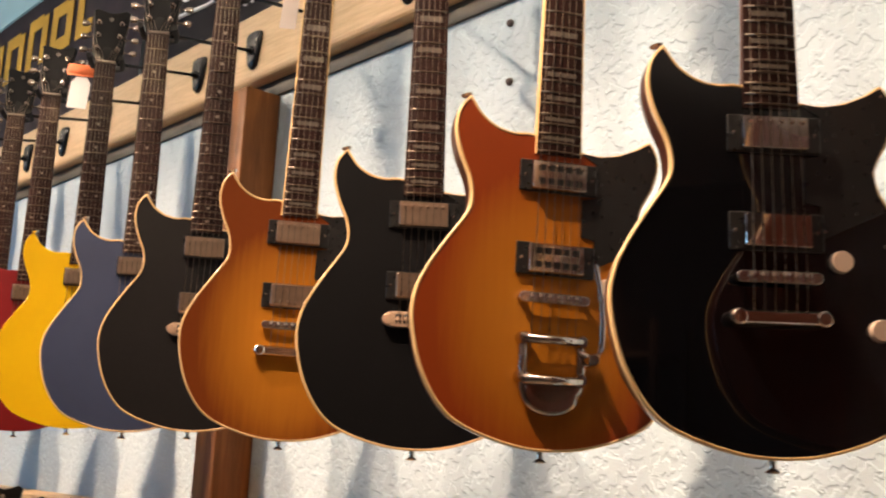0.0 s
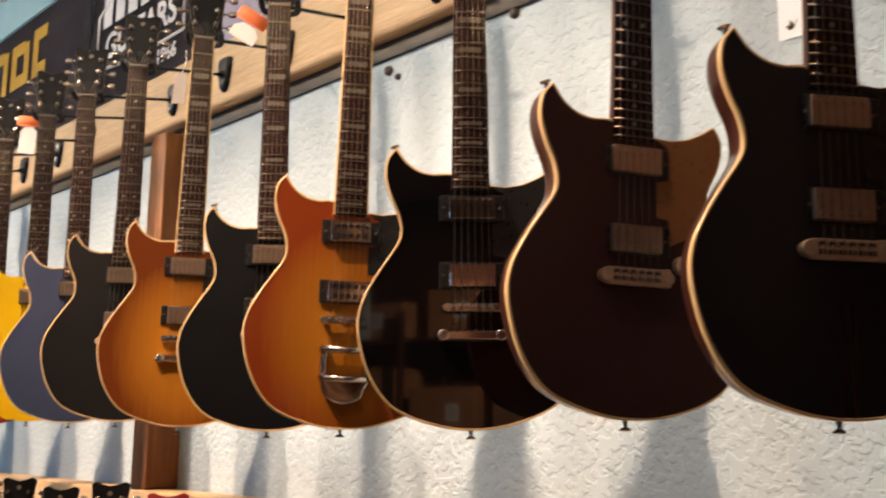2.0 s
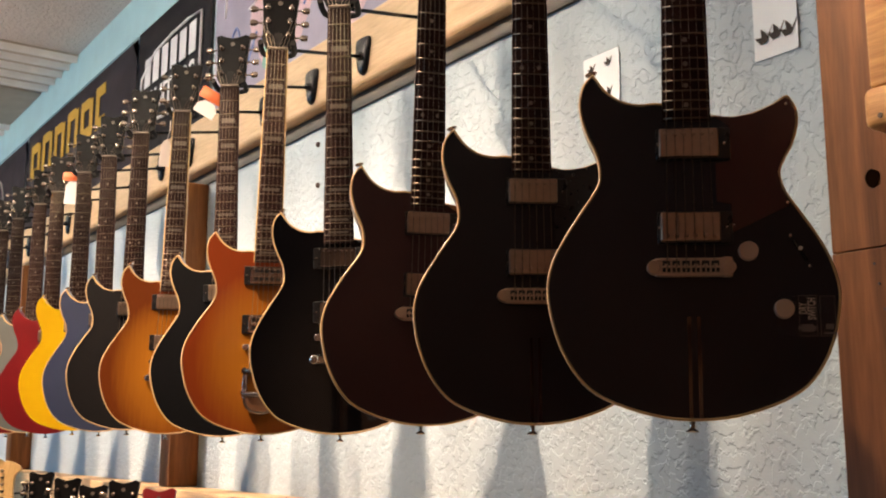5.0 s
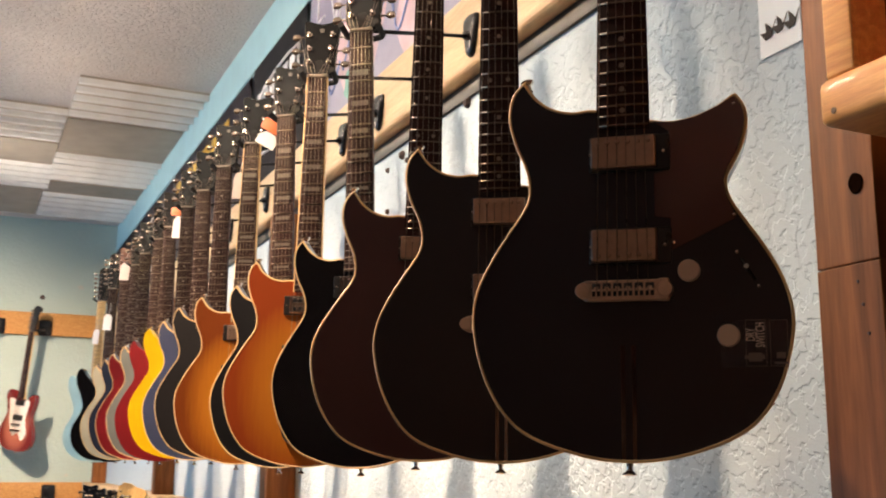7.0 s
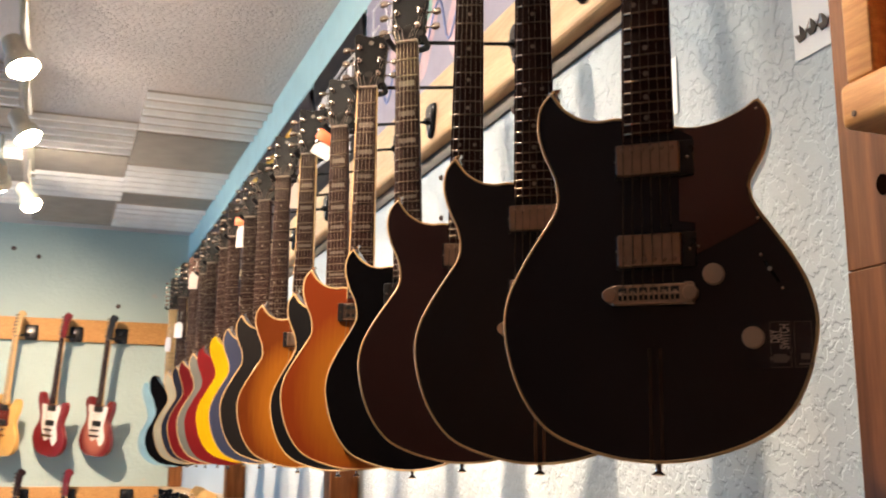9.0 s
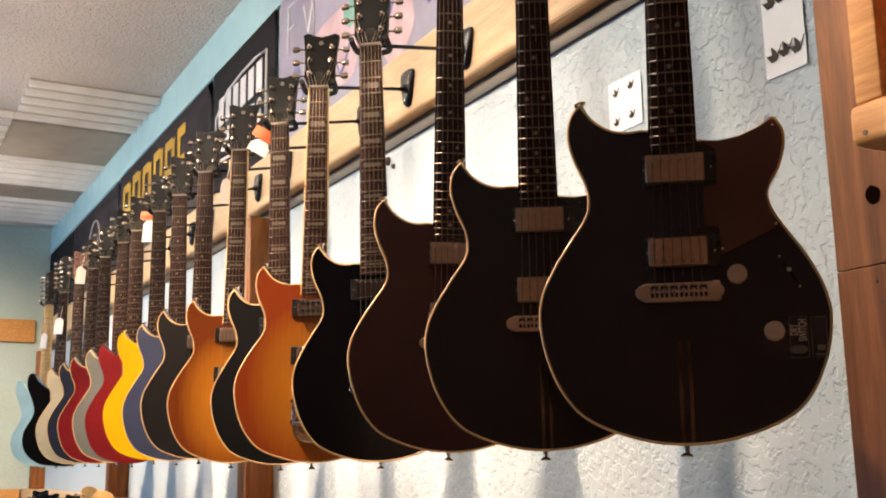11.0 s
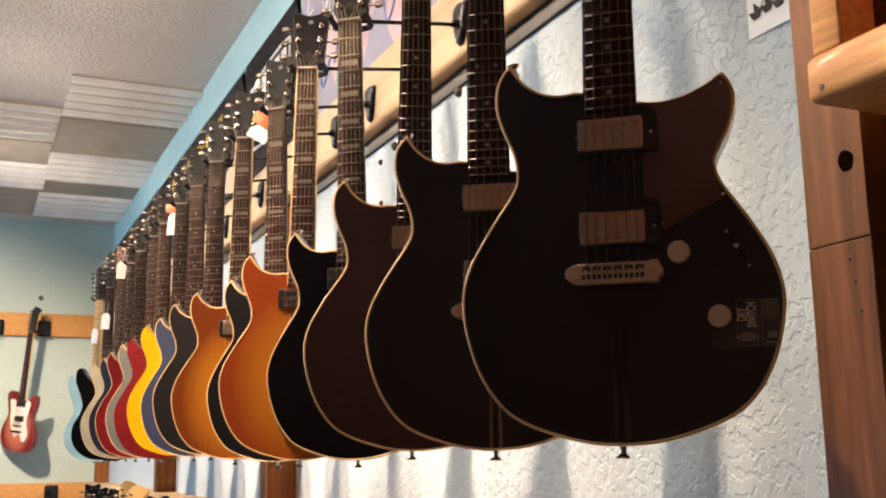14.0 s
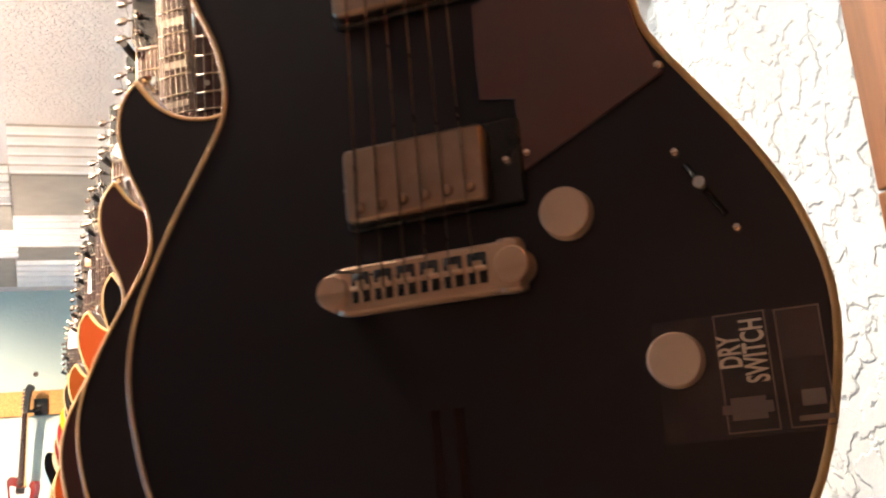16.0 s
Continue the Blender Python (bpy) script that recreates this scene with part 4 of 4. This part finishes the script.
for i, (fx, hm) in enumerate(((-0.20, M_MAPLE), (0.11, M_ROSE), (0.415, M_RED), (0.80, None))):
    if hm:
        guitar(pose(fx, FAR - 0.20, 0.475, 0, 2.0, -50), label="guitar hanging low on the far wall", top=(M_SUNB, M_NAVY, M_RED)[i], shape="strat", bound=None, guard=None,
               head=hm, neck=M_MAPLE, hardware="stop", kind_head="fender", group="lower guitars on the far wall")
    h = thing("guitar_hanger", pose(fx + 0.055, FAR - 0.045, 1.265), "black guitar hanger on a square block", "hanger", "hangers on the far wall")
    part("back_plate", CACHE[("far_plate", M_STEEL.name)], None, h)
    part("rod", CACHE[("far_rod", M_STEEL.name)], None, h)
    part("yoke", CACHE[("far_yoke", M_SUN.name)], None, h)


# ---------------------------------------------------------------- banners, papers, tags
def flat(y0, y1, z0, z1, x=1.1995, t=0.003):
    """A thin sheet on the long wall."""
    return box(x - t, x, y0, y1, z0, z1)


def wavy_banner(y0, y1, z0, z1, x, amp):
    cols, rows_ = 24, 6
    bm = bmesh.new()
    grid = []
    for j in range(rows_ + 1):
        row = []
        for i in range(cols + 1):
            y = y0 + (y1 - y0) * i / cols
            z = z0 + (z1 - z0) * j / rows_
            row.append(bm.verts.new((x - abs(amp * math.sin(i * 0.9) * (1 - j / rows_)), y, z)))
        grid.append(row)
    for j in range(rows_):
        for i in range(cols):
            bm.faces.new((grid[j][i], grid[j][i + 1], grid[j + 1][i + 1], grid[j + 1][i])).smooth = True
    bmesh.ops.solidify(bm, geom=bm.faces[:], thickness=0.0015)
    return bm


b1 = thing("banner", pose(0, 0, 0), "black cloth banner with a white shield outline and bars", "banner")
part("cloth", wavy_banner(2.14, 2.865, 2.478, 3.0, 1.200, 0.002), M_BANNER, b1)
shield = [(1.194, 2.80, 2.62), (1.194, 2.80, 2.80), (1.194, 2.66, 2.87), (1.194, 2.5, 2.885), (1.194, 2.34, 2.89), (1.194, 2.22, 2.88), (1.194, 2.22, 2.60), (1.194, 2.5, 2.595), (1.194, 2.80, 2.62)]
part("outline", tube(shield, 0.005, 6), M_WHITEP, b1)
for i in range(6):
    y = 2.735 - i * 0.088
    part("bar", box(1.1935, 1.1955, y - 0.030, y + 0.030, 2.755, 2.865), M_WHITEP, b1)


def wall_text(word, size, y, z, mat, parent, x=1.1945):
    """Letters that stand on the long wall, read from the shop."""
    cu = bpy.data.curves.new("lettering", "FONT")
    cu.body, cu.size, cu.extrude, cu.align_x, cu.offset = word, size, 0.0006, "CENTER", size * 0.02
    tmp = new("lettering", cu)
    me = bpy.data.meshes.new_from_object(tmp.evaluated_get(bpy.context.evaluated_depsgraph_get()))
    bpy.data.objects.remove(tmp)
    me.materials.append(mat)
    me.transform(Matrix(((0, 0, -1, x), (-1, 0, 0, y), (0, 1, 0, z), (0, 0, 0, 1))))
    return part("lettering", me, None, parent)


wall_text("GUITARS", 0.118, 2.505, 2.645, M_WHITEP, b1)
wall_text("1966", 0.062, 2.320, 2.535, M_WHITEP, b1)
b2 = thing("banner", pose(0, 0, 0), "charcoal cloth banner with yellow block shapes", "banner")
part("cloth", wavy_banner(2.88, 4.55, 2.478, 2.99, 1.200, 0.002), M_BANNER2, b2)
def block(y, z0, z1, w, bite):
    """A stout block shape with a bite out of it, in place of a mark."""
    t = 0.048
    parts = [box(1.1935, 1.1955, y + w / 2 - t, y + w / 2, z0, z1), box(1.1935, 1.1955, y - w / 2 + t, y + w / 2 - t - 0.0001, z1 - t, z1)]
    if bite != 2:
        parts.append(box(1.1935, 1.1955, y - w / 2 + t, y + w / 2 - t - 0.0001, z0, z0 + t))
    if bite != 1:
        parts.append(box(1.1935, 1.1955, y - w / 2, y - w / 2 + t - 0.0001, z0, z1 - 0.012))
    return merge(*parts)


for i, bite in enumerate((0, 2, 2, 2, 0, 1)):
    part("block", block(4.36 - i * 0.214, 2.74, 2.915 + 0.010 * (i % 2), 0.172, bite), M_GOLDP, b2)
b3 = thing("banner", pose(0, 0, 0), "dark cloth banner with a pale round outline", "banner")
part("cloth", wavy_banner(4.57, 5.9, 2.478, 2.985, 1.200, 0.003), M_BANNER2, b3)
part("outline", tube([(1.194, 5.2 + 0.17 * math.cos(a * math.pi / 10), 2.72 + 0.17 * math.sin(a * math.pi / 10)) for a in range(21)], 0.005, 6), M_GREYTAG, b3)
tagged(part("banner", wavy_banner(5.93, 6.88, 2.478, 2.985, 1.200, 0.003), M_BANNER), "plain black cloth banner", "banner")

poster = thing("poster", pose(0, 0, 0), "lilac grey poster with loose pink, green and blue drawing", "poster")
part("sheet", flat(0.55, 2.10, 2.478, 3.0, 1.2, 0.002), M_POSTER, poster)
for k, (py, pz, ry, rz, mt) in enumerate(((1.62, 2.66, 0.20, 0.15, M_PINK), (1.50, 2.74, 0.06, 0.05, M_GREEN), (1.22, 2.62, 0.10, 0.13, M_PINK), (0.95, 2.68, 0.13, 0.09, M_PINK), (1.70, 2.56, 0.04, 0.04, M_GREEN))):
    part("print", skin([[(x_, py + ry * (1 + 0.18 * math.sin(3 * a + k)) * math.cos(a), pz + rz * (1 + 0.2 * math.cos(2 * a + k)) * math.sin(a)) for a in (2 * math.pi * q / 24 for q in range(24))] for x_ in (1.1975 - 0.0002 * k, 1.1978)]), mt, poster)
for k in range(5):
    part("line", tube([tuple(q) for q in spline([(1.1965, 2.02 - 0.27 * k, 2.60 + 0.02 * k), (1.1965, 1.93 - 0.27 * k, 2.72), (1.1965, 1.86 - 0.27 * k, 2.58), (1.1965, 1.78 - 0.27 * k, 2.66)], 5, False)], 0.004, 5), M_BLUEP, poster)
for k, pts in enumerate(([(2.02, 2.78), (2.01, 2.95)], [(2.02, 2.95), (1.93, 2.95)], [(2.01, 2.87), (1.95, 2.87)], [(1.88, 2.90), (1.84, 2.80), (1.80, 2.90)], [(1.80, 2.90), (1.79, 2.76), (1.84, 2.75)])):
    part("line", tube([(1.1965, a, b) for a, b in pts], 0.004, 5), M_WHITEP, poster)


def note(y0, y1, z0, z1, marks):
    n_ = thing("paper_note", pose(0, 0, 0), "white paper sheet with small dark prints on the wall", "paper", "papers on the wall")
    bm = flat(y0, y1, z0, z1, 1.2085, 0.0012)
    for v in bm.verts:
        if v.co.z < (z0 + z1) / 2 and v.co.y < (y0 + y1) / 2:
            v.co.x -= 0.0008
    part("sheet", bm, M_PAPER, n_)
    for my, mz, s in marks:
        pts = [(my - s, mz + s * 0.9), (my - s * 0.45, mz), (my - s * 0.2, mz + s * 0.5), (my + s * 0.3, mz + s), (my + s * 0.25, mz + 0.1 * s), (my + s, mz + s * 0.2), (my + s * 0.4, mz - s * 0.6), (my - s * 0.3, mz - s * 0.5)]
        part("print", skin([[(x_, a, b) for a, b in pts] for x_ in (1.2050, 1.2062)], smooth=False), M_INK, n_)


note(0.300, 0.390, 2.054, 2.150, tuple((y, z + 0.003 * (k % 2), 0.0095) for z in (2.072, 2.126) for k, y in enumerate((0.368, 0.326))))
note(-0.063, 0.015, 2.034, 2.300, tuple((y, z + 0.002 * (k % 2), 0.0150) for z in (2.066, 2.150, 2.234) for k, y in enumerate((-0.004, -0.026, -0.048))))


def tag(y, x, z, mat, w=0.045, h=0.075, extra=None, tip=0.0, label="white card price tag hanging from a guitar head"):
    t = thing("price_tag", pose(x, y, z, 0, 4 + tip, -40), label, "price tag", "price tags")
    o = V2([(-w / 2, -h), (w / 2, -h), (w / 2, -0.014), (w / 4, 0), (-w / 4, 0), (-w / 2, -0.014)])
    part("card", slab(o, -0.0005, 0.0005, 0.0001), mat, t)
    part("cord", tube([(0, 0, -0.006), (0.004, 0.006, 0.03), (0.0, 0.012, 0.055)], 0.0009, 5), M_WHITE, t)
    if extra:
        part("flag", box(-0.036, 0.030, -0.004, 0.004, 0.002, 0.030, 0.004, 1), extra, t, "orange folded flag")


tag(2.455, 0.875, 2.296, M_TAG, extra=M_ORANGE)
tag(1.330, 0.880, 2.262, M_TAG, w=0.055, h=0.034, extra=M_ORANGE, tip=28)
tag(1.565, 0.862, 2.222, M_GREYTAG, w=0.026, h=0.068, label="grey card tag hanging from a guitar head")
tag(3.556, 0.85, 2.32, M_GREYTAG, label="grey card tag hanging from a guitar head")
tag(4.10, 0.8556, 2.165, M_TAG)
tag(4.521, 0.8536, 2.14, M_TAG, w=0.035)

for k, (py, pz) in enumerate(((0.930, 2.262), (1.303, 2.244), (1.272, 2.223), (1.402, 2.229), (1.399, 2.120))):
    tagged(part("wall_plug", lathe([(0, -0.010), (0.007, -0.009), (0.011, -0.004), (0.0115, 0.001), (0, 0.001)], 14, "x"), M_PLUG, at=Matrix.LocRotScale((1.2085, py, pz), None, (1, 1, 1) if k < 2 else (0.7, 0.62, 0.62))), "dark round plug set in the plaster", "wall plug", "wall plugs")

# ---------------------------------------------------------------- sticker on the nearest guitar
g1 = pose(HUNG[0][0], HUNG[0][1], HUNG[0][3], 0, -HUNG[0][4], HUNG[0][2] - 90)
st = thing("sticker_film", g1, "clear film sticker reading DRY SWITCH on the black guitar", "sticker")
part("film", box(0.0930, 0.1570, -0.0006, -0.0002, 0.0965, 0.1440), M_FILM, st)


def frame_bars(x0, x1, z0, z1, t=0.0005):
    return merge(box(x0, x1, -0.0010, -0.0007, z0, z0 + t), box(x0, x1, -0.0010, -0.0007, z1 - t, z1), box(x0, x0 + t, -0.0010, -0.0007, z0, z1), box(x1 - t, x1, -0.0010, -0.0007, z0, z1))


part("border", frame_bars(0.1172, 0.1366, 0.0982, 0.1438), M_LABEL, st)
part("border", frame_bars(0.1400, 0.1565, 0.0982, 0.1432), M_LABEL, st)
part("print", box(0.1405, 0.1562, -0.0010, -0.0007, 0.1240, 0.1425), M_FILM, st)
part("print", merge(box(0.1195, 0.1325, -0.0010, -0.0007, 0.1030, 0.1115), box(0.1325, 0.1350, -0.0010, -0.0007, 0.1052, 0.1095), box(0.1160, 0.1194, -0.0010, -0.0007, 0.1055, 0.1090)), M_LABEL, st)
part("print", merge(box(0.1435, 0.1560, -0.0010, -0.0007, 0.1005, 0.1025), box(0.1455, 0.1540, -0.0010, -0.0007, 0.1060, 0.1120)), M_LABEL, st)


def lettering(text, size, x, z):
    cu = bpy.data.curves.new("lettering", "FONT")
    cu.body, cu.size, cu.extrude, cu.align_x, cu.offset = text, size, 0.0001, "CENTER", size * 0.022
    tmp = new("lettering", cu)
    me = bpy.data.meshes.new_from_object(tmp.evaluated_get(bpy.context.evaluated_depsgraph_get()))
    bpy.data.objects.remove(tmp)
    me.materials.append(M_LETTER)
    me.transform(Matrix.Diagonal((0.54, 1, 1, 1)))
    me.transform(pose(x, -0.0012, z) @ pose(0, 0, 0, 0, -90, 0) @ pose(0, 0, 0, 90))
    return me


part("lettering", lettering("DRY", 0.0120, 0.1258, 0.1290), None, st)
part("lettering", lettering("SWITCH", 0.0120, 0.1350, 0.1288), None, st)

# ---------------------------------------------------------------- stock rack in the south-west corner
rack = thing("stock_rack", pose(-3.9, -4.16, 0), "dark stained timber rack loaded with stock cartons", "rack")
for rz in (0.72, 1.42, 2.09):
    part("board", box(0.0, 2.7, 0.0, 0.48, rz, rz + 0.03, 0.003), M_PANEL, rack)
for rx in (-0.0405, 1.33, 2.7005):
    for ry in (0.0, 0.44):
        part("upright", box(rx, rx + 0.04, ry + (0.0 if rx != 1.33 else (-0.0405 if ry == 0 else 0.0405)), ry + 0.04 + (0.0 if rx != 1.33 else (-0.0405 if ry == 0 else 0.0405)), 0.0, 2.30), M_PANEL, rack)


def carton(x, z, w, d, h, turn, label, mat, tag_at):
    c = thing("carton", pose(x, -3.93, z, 0, 0, turn), label, "carton", "cartons on the rack")
    part("box", box(-w / 2, w / 2, -d / 2, d / 2, 0.0, h, 0.004), mat, c)
    part("tape", box(-w / 2 - 0.0006, w / 2 + 0.0006, -0.025, 0.025, h - 0.06, h + 0.0008), M_TAPE, c)
    if tag_at:
        part("label", box(tag_at[0], tag_at[0] + 0.10, d / 2 + 0.0002, d / 2 + 0.001, tag_at[1], tag_at[1] + 0.11), M_PAPER, c, "white printed label")
        for k in range(4):
            part("print", box(tag_at[0] + 0.012, tag_at[0] + 0.085 - 0.012 * (k % 2), d / 2 + 0.0012, d / 2 + 0.0016, tag_at[1] + 0.020 + k * 0.022, tag_at[1] + 0.028 + k * 0.022), M_INK, c)


KRAFT = "brown cardboard carton with a white label on the rack"
carton(-2.81, 2.1205, 0.44, 0.34, 0.25, 4, KRAFT, M_KRAFT, (-0.06, 0.08))
carton(-3.36, 2.1205, 0.34, 0.30, 0.30, -3, "red printed carton standing on the rack", M_REDBOX, (-0.05, 0.12))
carton(-2.20, 2.1205, 0.40, 0.34, 0.32, 2, KRAFT, M_KRAFT, (0.02, 0.12))
carton(-2.90, 1.4505, 0.42, 0.36, 0.48, -2, KRAFT, M_KRAFT, None)
carton(-3.50, 1.4505, 0.46, 0.36, 0.38, 3, KRAFT, M_KRAFT, (-0.16, 0.16))
carton(-2.28, 1.4505, 0.52, 0.36, 0.34, 0, KRAFT, M_KRAFT, (0.04, 0.12))
carton(-1.66, 1.4505, 0.44, 0.36, 0.42, 3, KRAFT, M_KRAFT, (-0.10, 0.18))
sheet = thing("price_board", pose(-2.95, -3.735, 2.1205, -4, 0, 6), "white printed price board leaning on the rack", "board")
part("panel", box(-0.09, 0.09, -0.004, 0.0, 0.0, 0.50), M_PAPER, sheet)
for k in range(6):
    part("print", box(-0.065, 0.06 - 0.02 * (k % 3), 0.0004, 0.0012, 0.08 + 0.058 * k, 0.098 + 0.058 * k), M_INK, sheet)

# ---------------------------------------------------------------- track lights
track = thing("track_rail", pose(0, 0, 0), "white ceiling track that carries the spot lamps", "light track")
part("rail", box(TRACK_X - 0.018, TRACK_X + 0.018, -3.0, 5.6, CEILING - 0.022, CEILING - 0.001, 0.003), M_LAMP, track)


def lamp_head(y, aim, x=TRACK_X):
    l = thing("spot_lamp", pose(x, y, CEILING - 0.022), "cream enamel spot lamp on the ceiling track", "spot lamp", "track spot lamps")
    part("stem", tube([(0, 0, 0), (0.0, 0, -0.10), (0.012, 0, -0.16), (0.0, 0, -0.20)], 0.008, 8), M_LAMP, l)
    d = Vector((aim[0] - x, aim[1] - y, aim[2] - (CEILING - 0.25))).normalized()
    turn = d.to_track_quat("-Z", "Y").to_matrix().to_4x4()
    mm = Matrix.Translation((0, 0, -0.22)) @ turn
    part("can", cached("can", M_LAMP, lambda: lathe([(0.0, 0.085), (0.034, 0.083), (0.040, 0.07), (0.042, 0.0), (0.056, -0.012), (0.060, -0.055), (0.056, -0.055), (0.052, -0.014), (0.036, 0.0), (0.0, 0.02)], 24, "z")), None, l, at=mm)
    part("bulb", cached("bulb", M_BULB, lambda: lathe([(0.0, -0.01), (0.025, -0.02), (0.047, -0.045), (0.050, -0.060), (0.042, -0.074), (0.024, -0.083), (0.0, -0.086)], 20, "z")), None, l, at=mm)


for ly, watts, cone, soft, aim in LAMPS:
    lamp_head(ly, aim)
lamp_head(4.62, (0.1, 6.9, 1.1), -0.03)

for px, pz in ((-0.28, 1.43), (0.47, 1.42), (0.15, 2.95), (-0.02, 3.0), (0.72, 2.62)):
    tagged(part("wall_plug", lathe([(0, -0.006), (0.012, -0.006), (0.016, -0.003), (0.017, 0.001), (0, 0.001)], 14, "y"), M_PLUG, at=pose(px, FAR - 0.001, pz)), "dark round plug set in the plaster", "wall plug", "wall plugs")
